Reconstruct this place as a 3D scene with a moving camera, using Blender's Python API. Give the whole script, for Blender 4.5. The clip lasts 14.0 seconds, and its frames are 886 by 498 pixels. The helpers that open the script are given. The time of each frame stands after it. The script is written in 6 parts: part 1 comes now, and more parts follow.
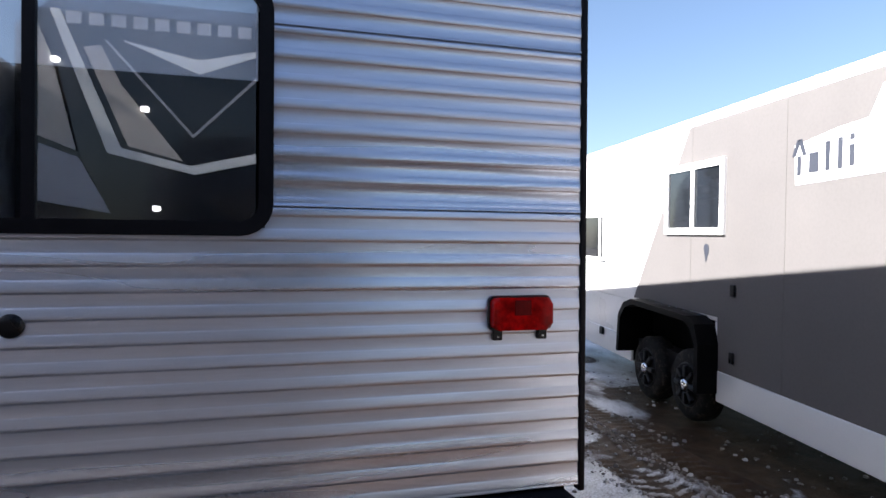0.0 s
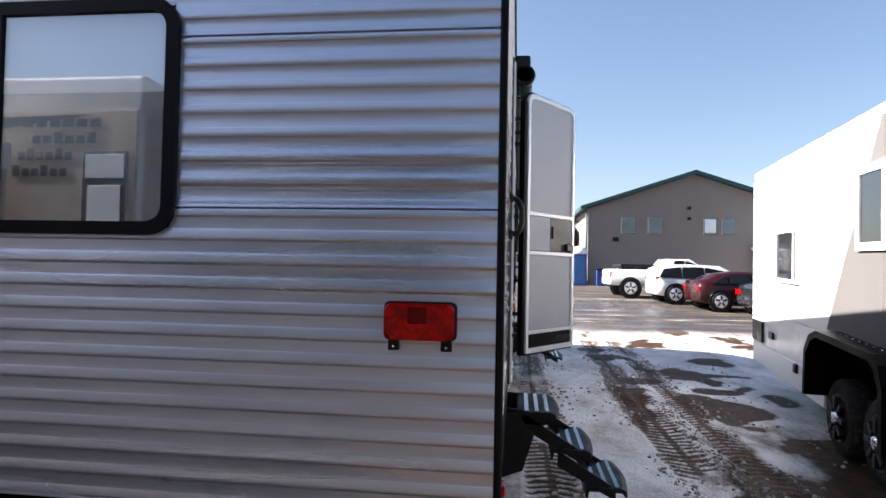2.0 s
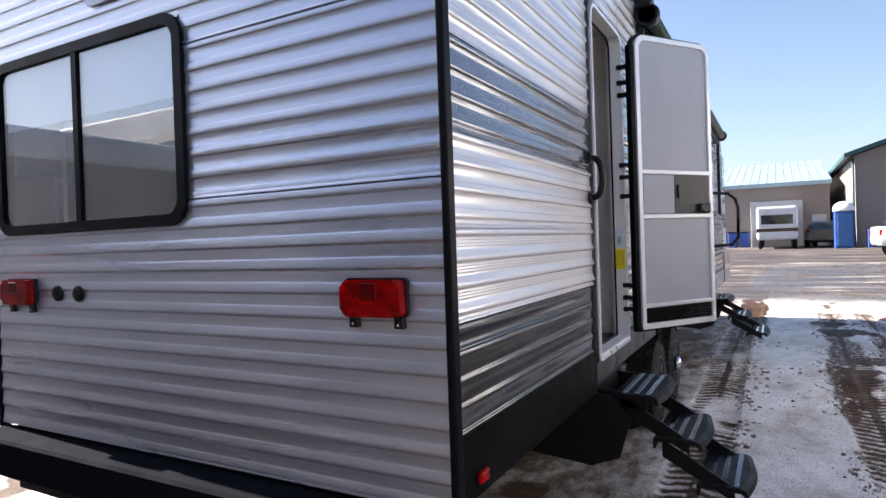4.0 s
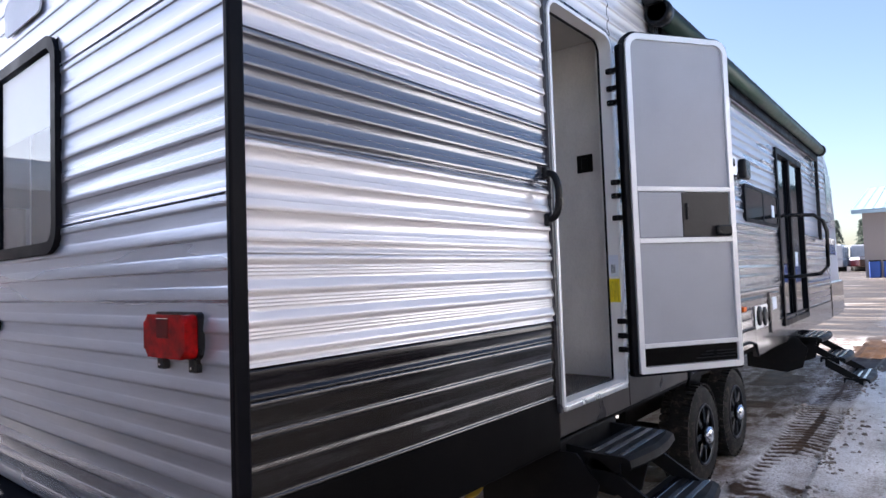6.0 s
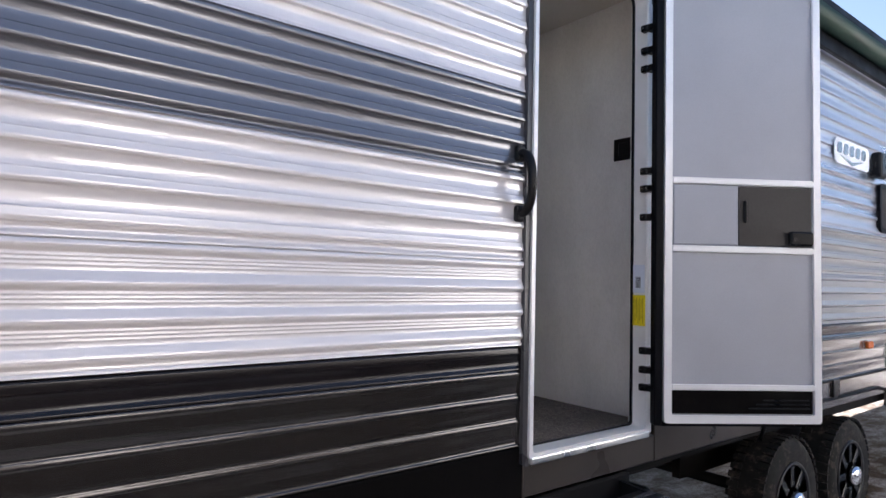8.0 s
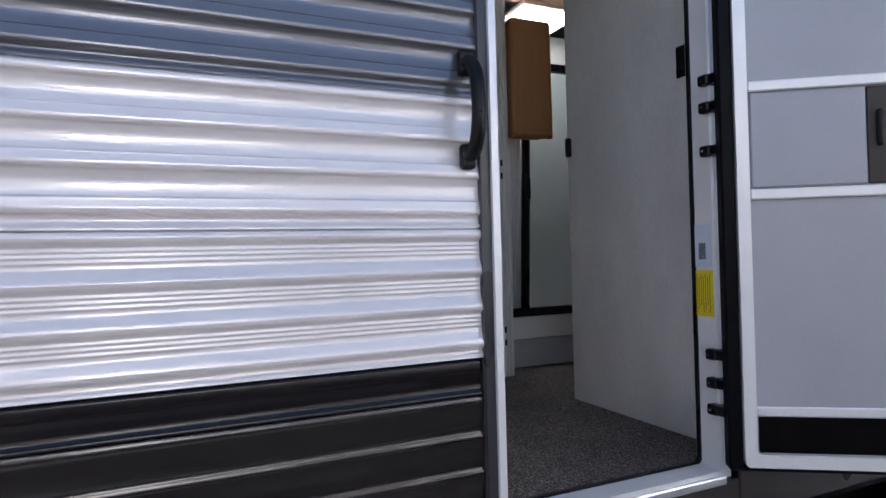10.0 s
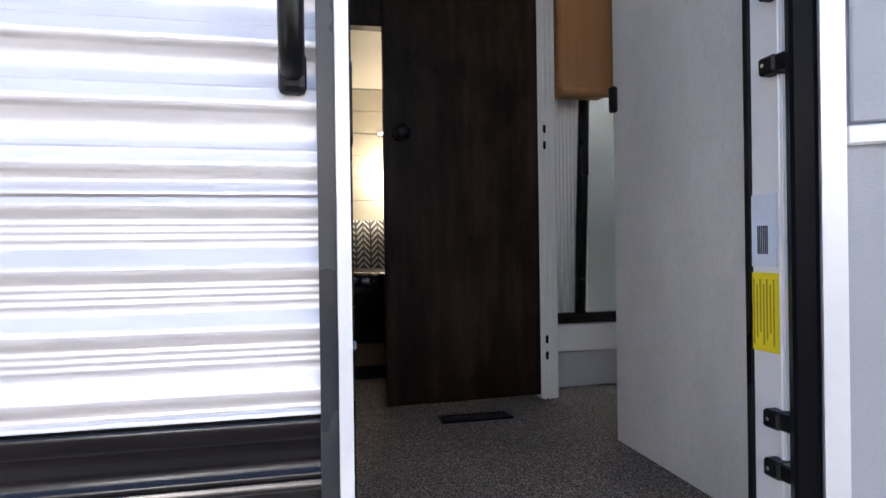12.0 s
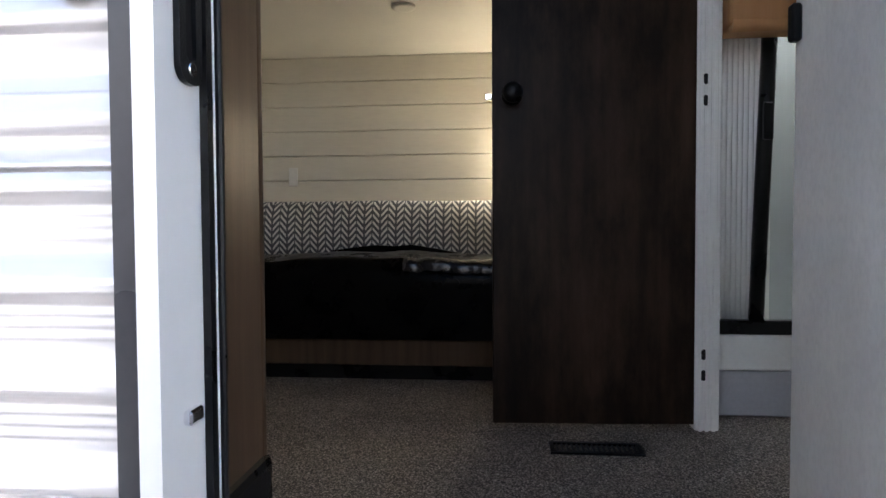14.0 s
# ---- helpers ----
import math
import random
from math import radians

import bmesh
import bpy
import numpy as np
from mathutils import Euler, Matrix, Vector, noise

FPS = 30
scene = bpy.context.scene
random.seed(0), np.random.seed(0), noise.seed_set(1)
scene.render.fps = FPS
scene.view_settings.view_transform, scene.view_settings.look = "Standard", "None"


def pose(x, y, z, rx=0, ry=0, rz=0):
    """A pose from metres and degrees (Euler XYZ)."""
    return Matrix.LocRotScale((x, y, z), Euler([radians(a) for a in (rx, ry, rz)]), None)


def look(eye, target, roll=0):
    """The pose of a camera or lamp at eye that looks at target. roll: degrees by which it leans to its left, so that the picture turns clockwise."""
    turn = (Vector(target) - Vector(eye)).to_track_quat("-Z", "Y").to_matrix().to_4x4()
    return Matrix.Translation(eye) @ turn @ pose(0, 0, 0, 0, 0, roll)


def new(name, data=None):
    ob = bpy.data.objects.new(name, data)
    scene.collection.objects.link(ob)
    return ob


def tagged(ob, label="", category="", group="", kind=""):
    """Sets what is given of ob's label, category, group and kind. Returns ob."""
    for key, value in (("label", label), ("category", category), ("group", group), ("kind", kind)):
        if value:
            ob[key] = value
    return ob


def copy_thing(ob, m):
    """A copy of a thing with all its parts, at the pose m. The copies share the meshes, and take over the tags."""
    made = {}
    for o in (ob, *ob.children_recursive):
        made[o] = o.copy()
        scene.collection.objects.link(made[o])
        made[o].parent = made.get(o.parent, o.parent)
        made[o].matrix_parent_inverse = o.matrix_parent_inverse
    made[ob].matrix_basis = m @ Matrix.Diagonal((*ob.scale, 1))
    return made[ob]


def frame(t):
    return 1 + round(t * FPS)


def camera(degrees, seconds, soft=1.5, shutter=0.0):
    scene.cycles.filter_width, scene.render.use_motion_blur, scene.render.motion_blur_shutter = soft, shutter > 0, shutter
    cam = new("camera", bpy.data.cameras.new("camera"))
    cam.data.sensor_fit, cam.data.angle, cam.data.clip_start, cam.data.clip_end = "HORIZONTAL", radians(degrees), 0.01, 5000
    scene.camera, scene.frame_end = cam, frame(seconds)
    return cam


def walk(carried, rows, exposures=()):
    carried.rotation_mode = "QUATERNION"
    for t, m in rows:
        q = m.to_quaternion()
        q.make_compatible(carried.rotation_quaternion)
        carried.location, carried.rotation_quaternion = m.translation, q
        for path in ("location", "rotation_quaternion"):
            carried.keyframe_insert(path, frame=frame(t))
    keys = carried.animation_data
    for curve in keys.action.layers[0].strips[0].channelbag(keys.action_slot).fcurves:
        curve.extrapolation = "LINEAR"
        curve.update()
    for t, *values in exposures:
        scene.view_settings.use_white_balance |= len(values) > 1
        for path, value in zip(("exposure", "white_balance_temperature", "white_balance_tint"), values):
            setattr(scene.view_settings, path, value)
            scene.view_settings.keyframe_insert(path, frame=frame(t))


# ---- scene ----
cam = camera(71.8, 14.0, soft=1.5)
PATH = [
    (0, (-0.089, -0.087, 1.677), (0.445, 1.841, 1.667), 0.4),
    (0.5, (0.219, -0.046, 1.662), (0.577, 1.921, 1.74), 2.1),
    (1, (0.506, -0.03, 1.638), (0.717, 1.957, 1.714), -0.8),
    (1.5, (0.811, -0.053, 1.633), (0.77, 1.947, 1.646), 1.4),
    (2, (1.066, 0.005, 1.615), (0.823, 1.989, 1.673), 1.1),
    (2.5, (1.291, 0.103, 1.626), (0.912, 2.064, 1.724), -1.1),
    (3, (1.492, 0.168, 1.616), (0.81, 2.048, 1.631), -0.3),
    (3.2, (1.56, 0.204, 1.613), (0.825, 2.064, 1.597), -0.6),
    (5.3, (2.278, 0.811, 1.564), (1.048, 2.388, 1.598), -2.2),
    (5.5, (2.309, 0.896, 1.557), (1.081, 2.475, 1.585), -2.0),
    (6, (2.364, 1.124, 1.571), (1.098, 2.67, 1.662), -2.0),
    (6.5, (2.435, 1.339, 1.553), (1.102, 2.829, 1.613), -2.5),
    (7, (2.5, 1.57, 1.569), (1.064, 2.962, 1.582), -1.5),
    (7.5, (2.506, 1.797, 1.548), (1.019, 3.134, 1.565), -1.4),
    (7.7, (2.511, 1.884, 1.565), (0.987, 3.176, 1.647), 0.3),
    (9.8, (2.244, 2.826, 1.607), (0.450, 3.708, 1.657), -1.7),
    (10, (2.229, 2.882, 1.59), (0.406, 3.706, 1.61), -1.5),
    (10.5, (2.177, 3.083, 1.584), (0.253, 3.631, 1.604), 0.4),
    (11, (2.089, 3.233, 1.571), (0.144, 3.698, 1.553), -0.8),
    (11.5, (1.938, 3.391, 1.574), (-0.018, 3.808, 1.589), -0.3),
    (12, (1.84, 3.508, 1.576), (-0.114, 3.938, 1.574), -0.8),
    (12.5, (1.752, 3.642, 1.58), (-0.244, 3.764, 1.574), 0.6),
    (13, (1.696, 3.755, 1.583), (-0.302, 3.701, 1.508), 0.8),
    (13.5, (1.633, 3.801, 1.586), (-0.365, 3.721, 1.528), 0.5),
    (14, (1.474, 3.818, 1.598), (-0.516, 3.629, 1.532), -0.3),
]
walk(cam, [(t, look(eye, target, roll)) for t, eye, target, roll in PATH],
     exposures=[(0.0, 2.25, 6200, 13), (1.5, 2.08, 6400, 14), (3.0, 2.14, 6700, 14), (5.5, 2.36, 6100, 17), (7.5, 2.45, 6450, 16), (10.0, 2.25, 5900, 14), (11.0, 2.68, 5950, 14),
                (12.0, 3.12, 6050, 13), (13.0, 3.25, 6000, 12), (14.0, 3.3, 5950, 10)])

# ---- light ----
SUN = Vector((-1.0, 0.05, 0.72)).normalized()
world = bpy.data.worlds.new("world")
scene.world = world
world.use_nodes = True
wn = world.node_tree
sky = wn.nodes.new("ShaderNodeTexSky")
sky.sky_type = "NISHITA"
sky.sun_disc = False
sky.sun_elevation = math.asin(SUN.z)
sky.sun_rotation = math.atan2(SUN.x, SUN.y)
sky.air_density, sky.dust_density, sky.ozone_density = 1.0, 1.4, 1.5
wn.nodes["Background"].inputs[1].default_value = 0.05
wn.links.new(sky.outputs[0], wn.nodes["Background"].inputs[0])
sun_data = bpy.data.lights.new("sun", "SUN")
sun_data.energy, sun_data.angle, sun_data.color = 5.0, radians(0.53), (1.0, 0.95, 0.87)
sun_lamp = new("sun", sun_data)
sun_lamp.matrix_world = look(SUN * 50, (0, 0, 0))

# ---- materials ----
def ramp_node(nt, source, stops):
    n = nt.nodes.new("ShaderNodeValToRGB")
    while len(n.color_ramp.elements) < len(stops):
        n.color_ramp.elements.new(0.5)
    for e, (p, c) in zip(n.color_ramp.elements, stops):
        e.position, e.color = p, (*c, 1) if len(c) == 3 else c
    nt.links.new(source, n.inputs[0])
    return n.outputs[0]


def noise_node(nt, scale, detail=4.0, stretch=(1, 1, 1), rough=0.55):
    co = nt.nodes.new("ShaderNodeTexCoord")
    mp = nt.nodes.new("ShaderNodeMapping")
    mp.inputs["Scale"].default_value = stretch
    n = nt.nodes.new("ShaderNodeTexNoise")
    n.inputs["Scale"].default_value, n.inputs["Detail"].default_value, n.inputs["Roughness"].default_value = scale, detail, rough
    nt.links.new(co.outputs["Object"], mp.inputs[0])
    nt.links.new(mp.outputs[0], n.inputs["Vector"])
    return n.outputs["Fac"]


def mix_node(nt, fac, a, b, kind="MIX"):
    n = nt.nodes.new("ShaderNodeMix")
    n.data_type, n.blend_type = "RGBA", kind
    for at, v in ((0, fac), (6, a), (7, b)):
        if hasattr(v, "is_linked"):
            nt.links.new(v, n.inputs[at])
        else:
            n.inputs[at].default_value = (*v, 1) if at else v
    return n.outputs[2]


def material(name, colour, rough=0.5, metal=0.0, vary=0.12, scale=3.0, fine=60.0, stretch=(1, 1, 1), bump=0.0, bump_scale=120.0,
             coat=0.0, rough_vary=0.1, dirt=None, spec=0.5):
    """A painted, metal or plastic surface: broad and fine changes of tone, uneven gloss, fine relief, thin dirt."""
    m = bpy.data.materials.new(name)
    m.use_nodes = True
    nt = m.node_tree
    b = nt.nodes["Principled BSDF"]
    dark = tuple(c * (1 - vary) for c in colour)
    light = tuple(min(1, c * (1 + vary * 0.6)) for c in colour)
    broad = noise_node(nt, scale, 3.0, stretch)
    small = noise_node(nt, fine, 4.0, stretch)
    tone = ramp_node(nt, broad, [(0.3, dark), (0.7, light)])
    grain = ramp_node(nt, small, [(0.25, (1 - vary,) * 3), (0.6, (1, 1, 1))])
    col = mix_node(nt, 1.0, tone, grain, "MULTIPLY")
    if dirt:
        amount = ramp_node(nt, noise_node(nt, scale * 2.3, 6.0, stretch, 0.7), [(0.52, (0, 0, 0)), (0.75, (1, 1, 1))])
        f = nt.nodes.new("ShaderNodeMath")
        f.operation = "MULTIPLY"
        nt.links.new(amount, f.inputs[0])
        f.inputs[1].default_value = dirt[3]
        col = mix_node(nt, f.outputs[0], col, dirt[:3])
    nt.links.new(col, b.inputs["Base Color"])
    b.inputs["Metallic"].default_value = metal
    b.inputs["Specular IOR Level"].default_value = spec
    r = ramp_node(nt, broad, [(0.3, (max(0.02, rough - rough_vary),) * 3), (0.7, (min(1, rough + rough_vary),) * 3)])
    nt.links.new(r, b.inputs["Roughness"])
    if coat:
        b.inputs["Coat Weight"].default_value, b.inputs["Coat Roughness"].default_value = coat, 0.08
    if bump:
        bn = nt.nodes.new("ShaderNodeBump")
        bn.inputs["Strength"].default_value, bn.inputs["Distance"].default_value = bump, 0.004
        nt.links.new(noise_node(nt, bump_scale, 5.0, stretch), bn.inputs["Height"])
        nt.links.new(bn.outputs[0], b.inputs["Normal"])
    return m


def glass(name, tint, rough=0.02, clear=0.35, mirror=0.3):
    """A thin coated pane: part mirror, part tinted view through it."""
    m = bpy.data.materials.new(name)
    m.use_nodes = True
    nt = m.node_tree
    out = nt.nodes["Material Output"]
    nt.nodes.remove(nt.nodes["Principled BSDF"])
    t = nt.nodes.new("ShaderNodeBsdfTransparent")
    t.inputs[0].default_value = (*(c * clear for c in tint), 1)
    g = nt.nodes.new("ShaderNodeBsdfGlossy")
    g.inputs["Roughness"].default_value = rough
    mx = nt.nodes.new("ShaderNodeMixShader")
    mx.inputs[0].default_value = mirror
    nt.links.new(t.outputs[0], mx.inputs[1])
    nt.links.new(g.outputs[0], mx.inputs[2])
    nt.links.new(mx.outputs[0], out.inputs[0])
    return m


def glow(name, colour, strength):
    m = bpy.data.materials.new(name)
    m.use_nodes = True
    b = m.node_tree.nodes["Principled BSDF"]
    b.inputs["Base Color"].default_value = (0.8, 0.8, 0.8, 1)
    b.inputs["Emission Color"].default_value = (*colour, 1)
    b.inputs["Emission Strength"].default_value = strength
    return m


def wood(name, dark, light, rough=0.45, grain=(1, 1, 0.06), scale=28.0, blotch=False):
    m = bpy.data.materials.new(name)
    m.use_nodes = True
    nt = m.node_tree
    b = nt.nodes["Principled BSDF"]
    a = noise_node(nt, scale, 6.0, grain, 0.65)
    c = noise_node(nt, 3.0, 3.0, grain)
    col = mix_node(nt, 0.5, ramp_node(nt, a, [(0.3, dark), (0.7, light)]), ramp_node(nt, c, [(0.35, dark), (0.65, light)]))
    if blotch:
        col = mix_node(nt, 1.0, col, ramp_node(nt, noise_node(nt, 6.0, 6.0, (1, 1, 0.4), 0.7), [(0.36, (0.22, 0.21, 0.20)), (0.64, (1.0, 1.0, 1.0))]), "MULTIPLY")
    nt.links.new(col, b.inputs["Base Color"])
    b.inputs["Roughness"].default_value = rough
    b.inputs["Specular IOR Level"].default_value = 0.14
    bn = nt.nodes.new("ShaderNodeBump")
    bn.inputs["Strength"].default_value, bn.inputs["Distance"].default_value = 0.25, 0.002
    nt.links.new(a, bn.inputs["Height"])
    nt.links.new(bn.outputs[0], b.inputs["Normal"])
    return m


DIRT = (0.22, 0.19, 0.16)
M_SILVER = material("silver_siding", (0.55, 0.58, 0.66), 0.31, 0.78, 0.07, 0.9, 40, (0.25, 0.25, 3), 0.04, 50, dirt=(*DIRT, 0.03))
M_WHITE = material("white_siding", (0.81, 0.785, 0.785), 0.2, 0.2, 0.04, 0.9, 40, (0.25, 0.25, 3), 0.02, 50, 0.9, rough_vary=0.04, dirt=(*DIRT, 0.06))
M_SLATE = material("slate_siding", (0.19, 0.195, 0.215), 0.17, 0.5, 0.06, 0.9, 40, (0.25, 0.25, 3), 0.02, 50, 0.9, rough_vary=0.04, dirt=(*DIRT, 0.05))
M_DARK = material("charcoal_siding", (0.060, 0.055, 0.052), 0.15, 0.6, 0.12, 0.9, 40, (0.25, 0.25, 3), 0.02, 50, 0.6, rough_vary=0.03, dirt=(0.2, 0.18, 0.16, 0.02), spec=0.6)
M_BAND = material("black_siding_band", (0.012, 0.010, 0.0105), 0.2, 0.0, 0.12, 0.9, 40, (0.25, 0.25, 3), 0.02, 50, 0.25, rough_vary=0.03, spec=0.35)
M_TAUPE = material("taupe_siding", (0.13, 0.115, 0.11), 0.2, 0.2, 0.08, 0.9, 40, (0.25, 0.25, 3), 0.02, 50, 0.5, rough_vary=0.04)
M_MIDGREY = material("mid_grey_siding", (0.30, 0.295, 0.30), 0.2, 0.2, 0.07, 0.9, 40, (0.25, 0.25, 3), 0.02, 50, 0.5, rough_vary=0.04)
M_SKIRT = material("black_skirt", (0.0045, 0.004, 0.004), 0.45, 0.0, 0.2, 3, 60, bump=0.1, dirt=(0.1, 0.085, 0.07, 0.03), spec=0.06)
M_SKIRTBROWN = material("brown_black_skirt", (0.038, 0.032, 0.029), 0.35, 0.0, 0.15, 3, 60, bump=0.05, spec=0.35)
M_BLACKTRIM = material("black_trim", (0.004, 0.004, 0.006), 0.45, 0.0, 0.2, 5, 90, bump=0.08, spec=0.10)
M_BLACK = material("black_plastic", (0.006, 0.006, 0.007), 0.32, 0.0, 0.2, 8, 120, bump=0.12, bump_scale=300, spec=0.22)
M_STRIP = material("glossy_black_grip", (0.015, 0.018, 0.028), 0.16, 0.0, 0.1, 8, 80, coat=0.6, spec=0.7)
M_FLANGE = material("charcoal_door_flange", (0.045, 0.045, 0.052), 0.3, 0.0, 0.1, 6, 90, bump=0.05)
M_IRON = material("black_steel", (0.006, 0.006, 0.007), 0.48, 0.0, 0.2, 6, 90, bump=0.08, dirt=(0.2, 0.17, 0.14, 0.03), spec=0.18)
M_BUMPER = material("blue_black_steel", (0.007, 0.008, 0.011), 0.85, 0.0, 0.15, 6, 90, bump=0.08, spec=0.02)
M_ALU = material("brushed_aluminium", (0.74, 0.75, 0.77), 0.32, 0.85, 0.06, 6, 120, (1, 1, 0.08), 0.05, 200)
M_MILL = material("white_aluminium", (0.83, 0.835, 0.84), 0.32, 0.15, 0.02, 3, 60, bump=0.02, bump_scale=120, rough_vary=0.02)
M_DOORSKIN = material("grey_door_skin", (0.365, 0.378, 0.415), 0.55, 0.0, 0.06, 4, 200, bump=0.25, bump_scale=420)
M_INNER = material("linen_wall_panel", (0.88, 0.88, 0.87), 0.6, 0.0, 0.09, 5, 130, (1, 1, 0.5), 0.2, 260)
M_WHITEPAINT = material("white_paint", (0.8, 0.8, 0.79), 0.4, 0.0, 0.05, 4, 80, bump=0.05)
M_CREAM = material("cream_shiplap", (0.72, 0.69, 0.62), 0.5, 0.0, 0.06, 3, 70, (1, 0.2, 1), 0.1, 90)
M_SURROUND = material("shower_surround", (0.44, 0.45, 0.43), 0.4, 0.0, 0.06, 4, 80)
M_CEIL = material("ceiling_vinyl", (0.72, 0.70, 0.66), 0.6, 0.0, 0.05, 3, 120, bump=0.1, bump_scale=200)
M_GREYBASE = material("grey_vinyl", (0.42, 0.43, 0.47), 0.5, 0.0, 0.08, 4, 80)
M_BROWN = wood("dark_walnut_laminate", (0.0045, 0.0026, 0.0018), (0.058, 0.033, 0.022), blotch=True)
# paler copy of the walnut, with the light on it put into the colour
M_BROWNLIT = wood("walnut_lit", (0.045, 0.028, 0.018), (0.12, 0.08, 0.052))
M_TAN = wood("tan_maple", (0.34, 0.17, 0.075), (0.46, 0.25, 0.12), 0.5)
M_RUBBER = material("tyre_rubber", (0.012, 0.0115, 0.011), 0.75, 0.0, 0.25, 8, 90, bump=0.3, bump_scale=140, dirt=(0.22, 0.18, 0.14, 0.35), spec=0.2)
M_RIM = material("dark_alloy", (0.018, 0.018, 0.02), 0.4, 0.3, 0.2, 10, 80)
M_CHROME = material("chrome", (0.85, 0.85, 0.87), 0.12, 1.0, 0.04, 10, 80)
M_YELLOW = material("yellow_label", (0.83, 0.68, 0.02), 0.45, 0.0, 0.05, 9, 100)
M_PAPER = material("paper_label", (0.70, 0.76, 0.86), 0.4, 0.0, 0.04, 9, 100)
M_INK = material("label_ink", (0.03, 0.035, 0.05), 0.6, 0.0, 0.1)
M_INKOLIVE = material("label_print", (0.38, 0.31, 0.02), 0.6, 0.0, 0.1)
M_YETTIWHITE = material("white_trailer_skin", (0.80, 0.80, 0.80), 0.3, 0.0, 0.05, 1.2, 40, bump=0.03, coat=0.3, dirt=(*DIRT, 0.10))
M_YETTIGREY = material("grey_trailer_skin", (0.135, 0.128, 0.127), 0.6, 0.0, 0.06, 1.2, 40, bump=0.03, dirt=(*DIRT, 0.06), spec=0.08)
M_SEAM = material("seam_shadow_gasket", (0.11, 0.105, 0.10), 0.6, 0.0, 0.1)
M_TANPANEL = material("tan_gelcoat", (0.52, 0.47, 0.43), 0.3, 0.0, 0.05, 2, 40, coat=0.4)
M_GABLE = material("tan_stucco", (0.215, 0.185, 0.175), 0.8, 0.0, 0.06, 0.6, 12, bump=0.3, bump_scale=20)
M_TEAL = material("teal_metal_trim", (0.014, 0.065, 0.07), 0.5, 0.0, 0.08, 1, 20)
M_BLUEROOF = material("pale_blue_metal_roof", (0.30, 0.40, 0.47), 0.4, 0.3, 0.06, 0.8, 20)
M_LENS = material("red_lens", (0.33, 0.0015, 0.0015), 0.09, 0.0, 0.5, 18, 60, coat=0.0, spec=0.16, rough_vary=0.04)
M_LENSDARK = material("dark_red_lens", (0.10, 0.002, 0.002), 0.2, 0.0, 0.3, 9, 60, rough_vary=0.04, spec=0.12)
M_AMBER = material("amber_lens", (0.65, 0.12, 0.01), 0.2, 0.0, 0.1, 9, 60)
M_SHADE = material("roller_shade_cloth", (0.76, 0.79, 0.84), 0.8, 0.0, 0.05, 6, 200, bump=0.1)
M_AWNING = material("dark_green_awning", (0.018, 0.042, 0.03), 0.5, 0.0, 0.15, 4, 60, bump=0.1)
M_GLASS = glass("window_glass", (0.94, 0.96, 0.98), 0.01, 0.99, 0.25)
M_DARKGLASS = material("dark_tinted_glass", (0.012, 0.014, 0.017), 0.05, 0.0, 0.1, 3, 30, coat=0.8, rough_vary=0.02)
M_SMOKE = material("smoky_plastic", (0.035, 0.032, 0.031), 0.38, 0.0, 0.15, 6, 90, bump=0.05, spec=0.3)
M_CARGLASS = material("car_glass", (0.008, 0.009, 0.011), 0.08, 0.0, 0.1, 3, 30, rough_vary=0.02, spec=0.25)
# reflected sky is painted into this glass as a pale blue-grey base colour
M_PALEGLASS = material("sky_tinted_glass", (0.16, 0.20, 0.23), 0.12, 0.0, 0.25, 1.5, 10, rough_vary=0.03)
M_SHOWER = glass("shower_glass", (0.9, 0.93, 0.95), 0.05, 0.9, 0.05)
# near-black colour stands in for shade behind sheets, glass and wheels
M_CAVITY = material("cavity_shade_black", (0.006, 0.006, 0.006), 0.9, 0.0, 0.1, spec=0.05)
M_BEDPLASTIC = material("black_film", (0.002, 0.002, 0.0024), 0.3, 0.0, 0.2, 8, 40, bump=0.35, bump_scale=26, spec=0.07)
M_ROPE = material("yellow_strap", (0.75, 0.48, 0.06), 0.6, 0.0, 0.1, 6, 100)
M_LAMP = glow("lamp_panel", (1.0, 0.96, 0.9), 5.0)
M_MARKER = glow("marker_lamp", (1.0, 0.97, 0.92), 1.5)
M_WARM = glow("warm_bulb", (1.0, 0.80, 0.52), 25.0)

# ---- shapes ----
def box(bm, x0, x1, y0, y1, z0, z1, bevel=0.0, seg=1):
    vs = [bm.verts.new((x, y, z)) for x in (x0, x1) for y in (y0, y1) for z in (z0, z1)]
    fs = [bm.faces.new([vs[i] for i in q]) for q in ((0, 1, 3, 2), (4, 6, 7, 5), (0, 4, 5, 1), (2, 3, 7, 6), (0, 2, 6, 4), (1, 5, 7, 3))]
    if bevel:
        bmesh.ops.bevel(bm, geom=list({e for f in fs for e in f.edges}), offset=bevel, segments=seg, profile=0.5, affect="EDGES")
    return bm


def bx(*a, **k):
    return box(bmesh.new(), *a, **k)


def rod(bm, a, b, r, seg=16, r2=None, caps=True):
    a, b = Vector(a), Vector(b)
    q = (b - a).to_track_quat("Z", "Y")
    rings = []
    for p, rr in ((a, r), (b, r if r2 is None else r2)):
        rings.append([bm.verts.new(p + q @ Vector((rr * math.cos(2 * math.pi * i / seg), rr * math.sin(2 * math.pi * i / seg), 0))) for i in range(seg)])
    for i in range(seg):
        f = bm.faces.new((rings[0][i], rings[0][(i + 1) % seg], rings[1][(i + 1) % seg], rings[1][i]))
        f.smooth = True
    if caps:
        bm.faces.new(rings[0][::-1])
        bm.faces.new(rings[1])
    return bm


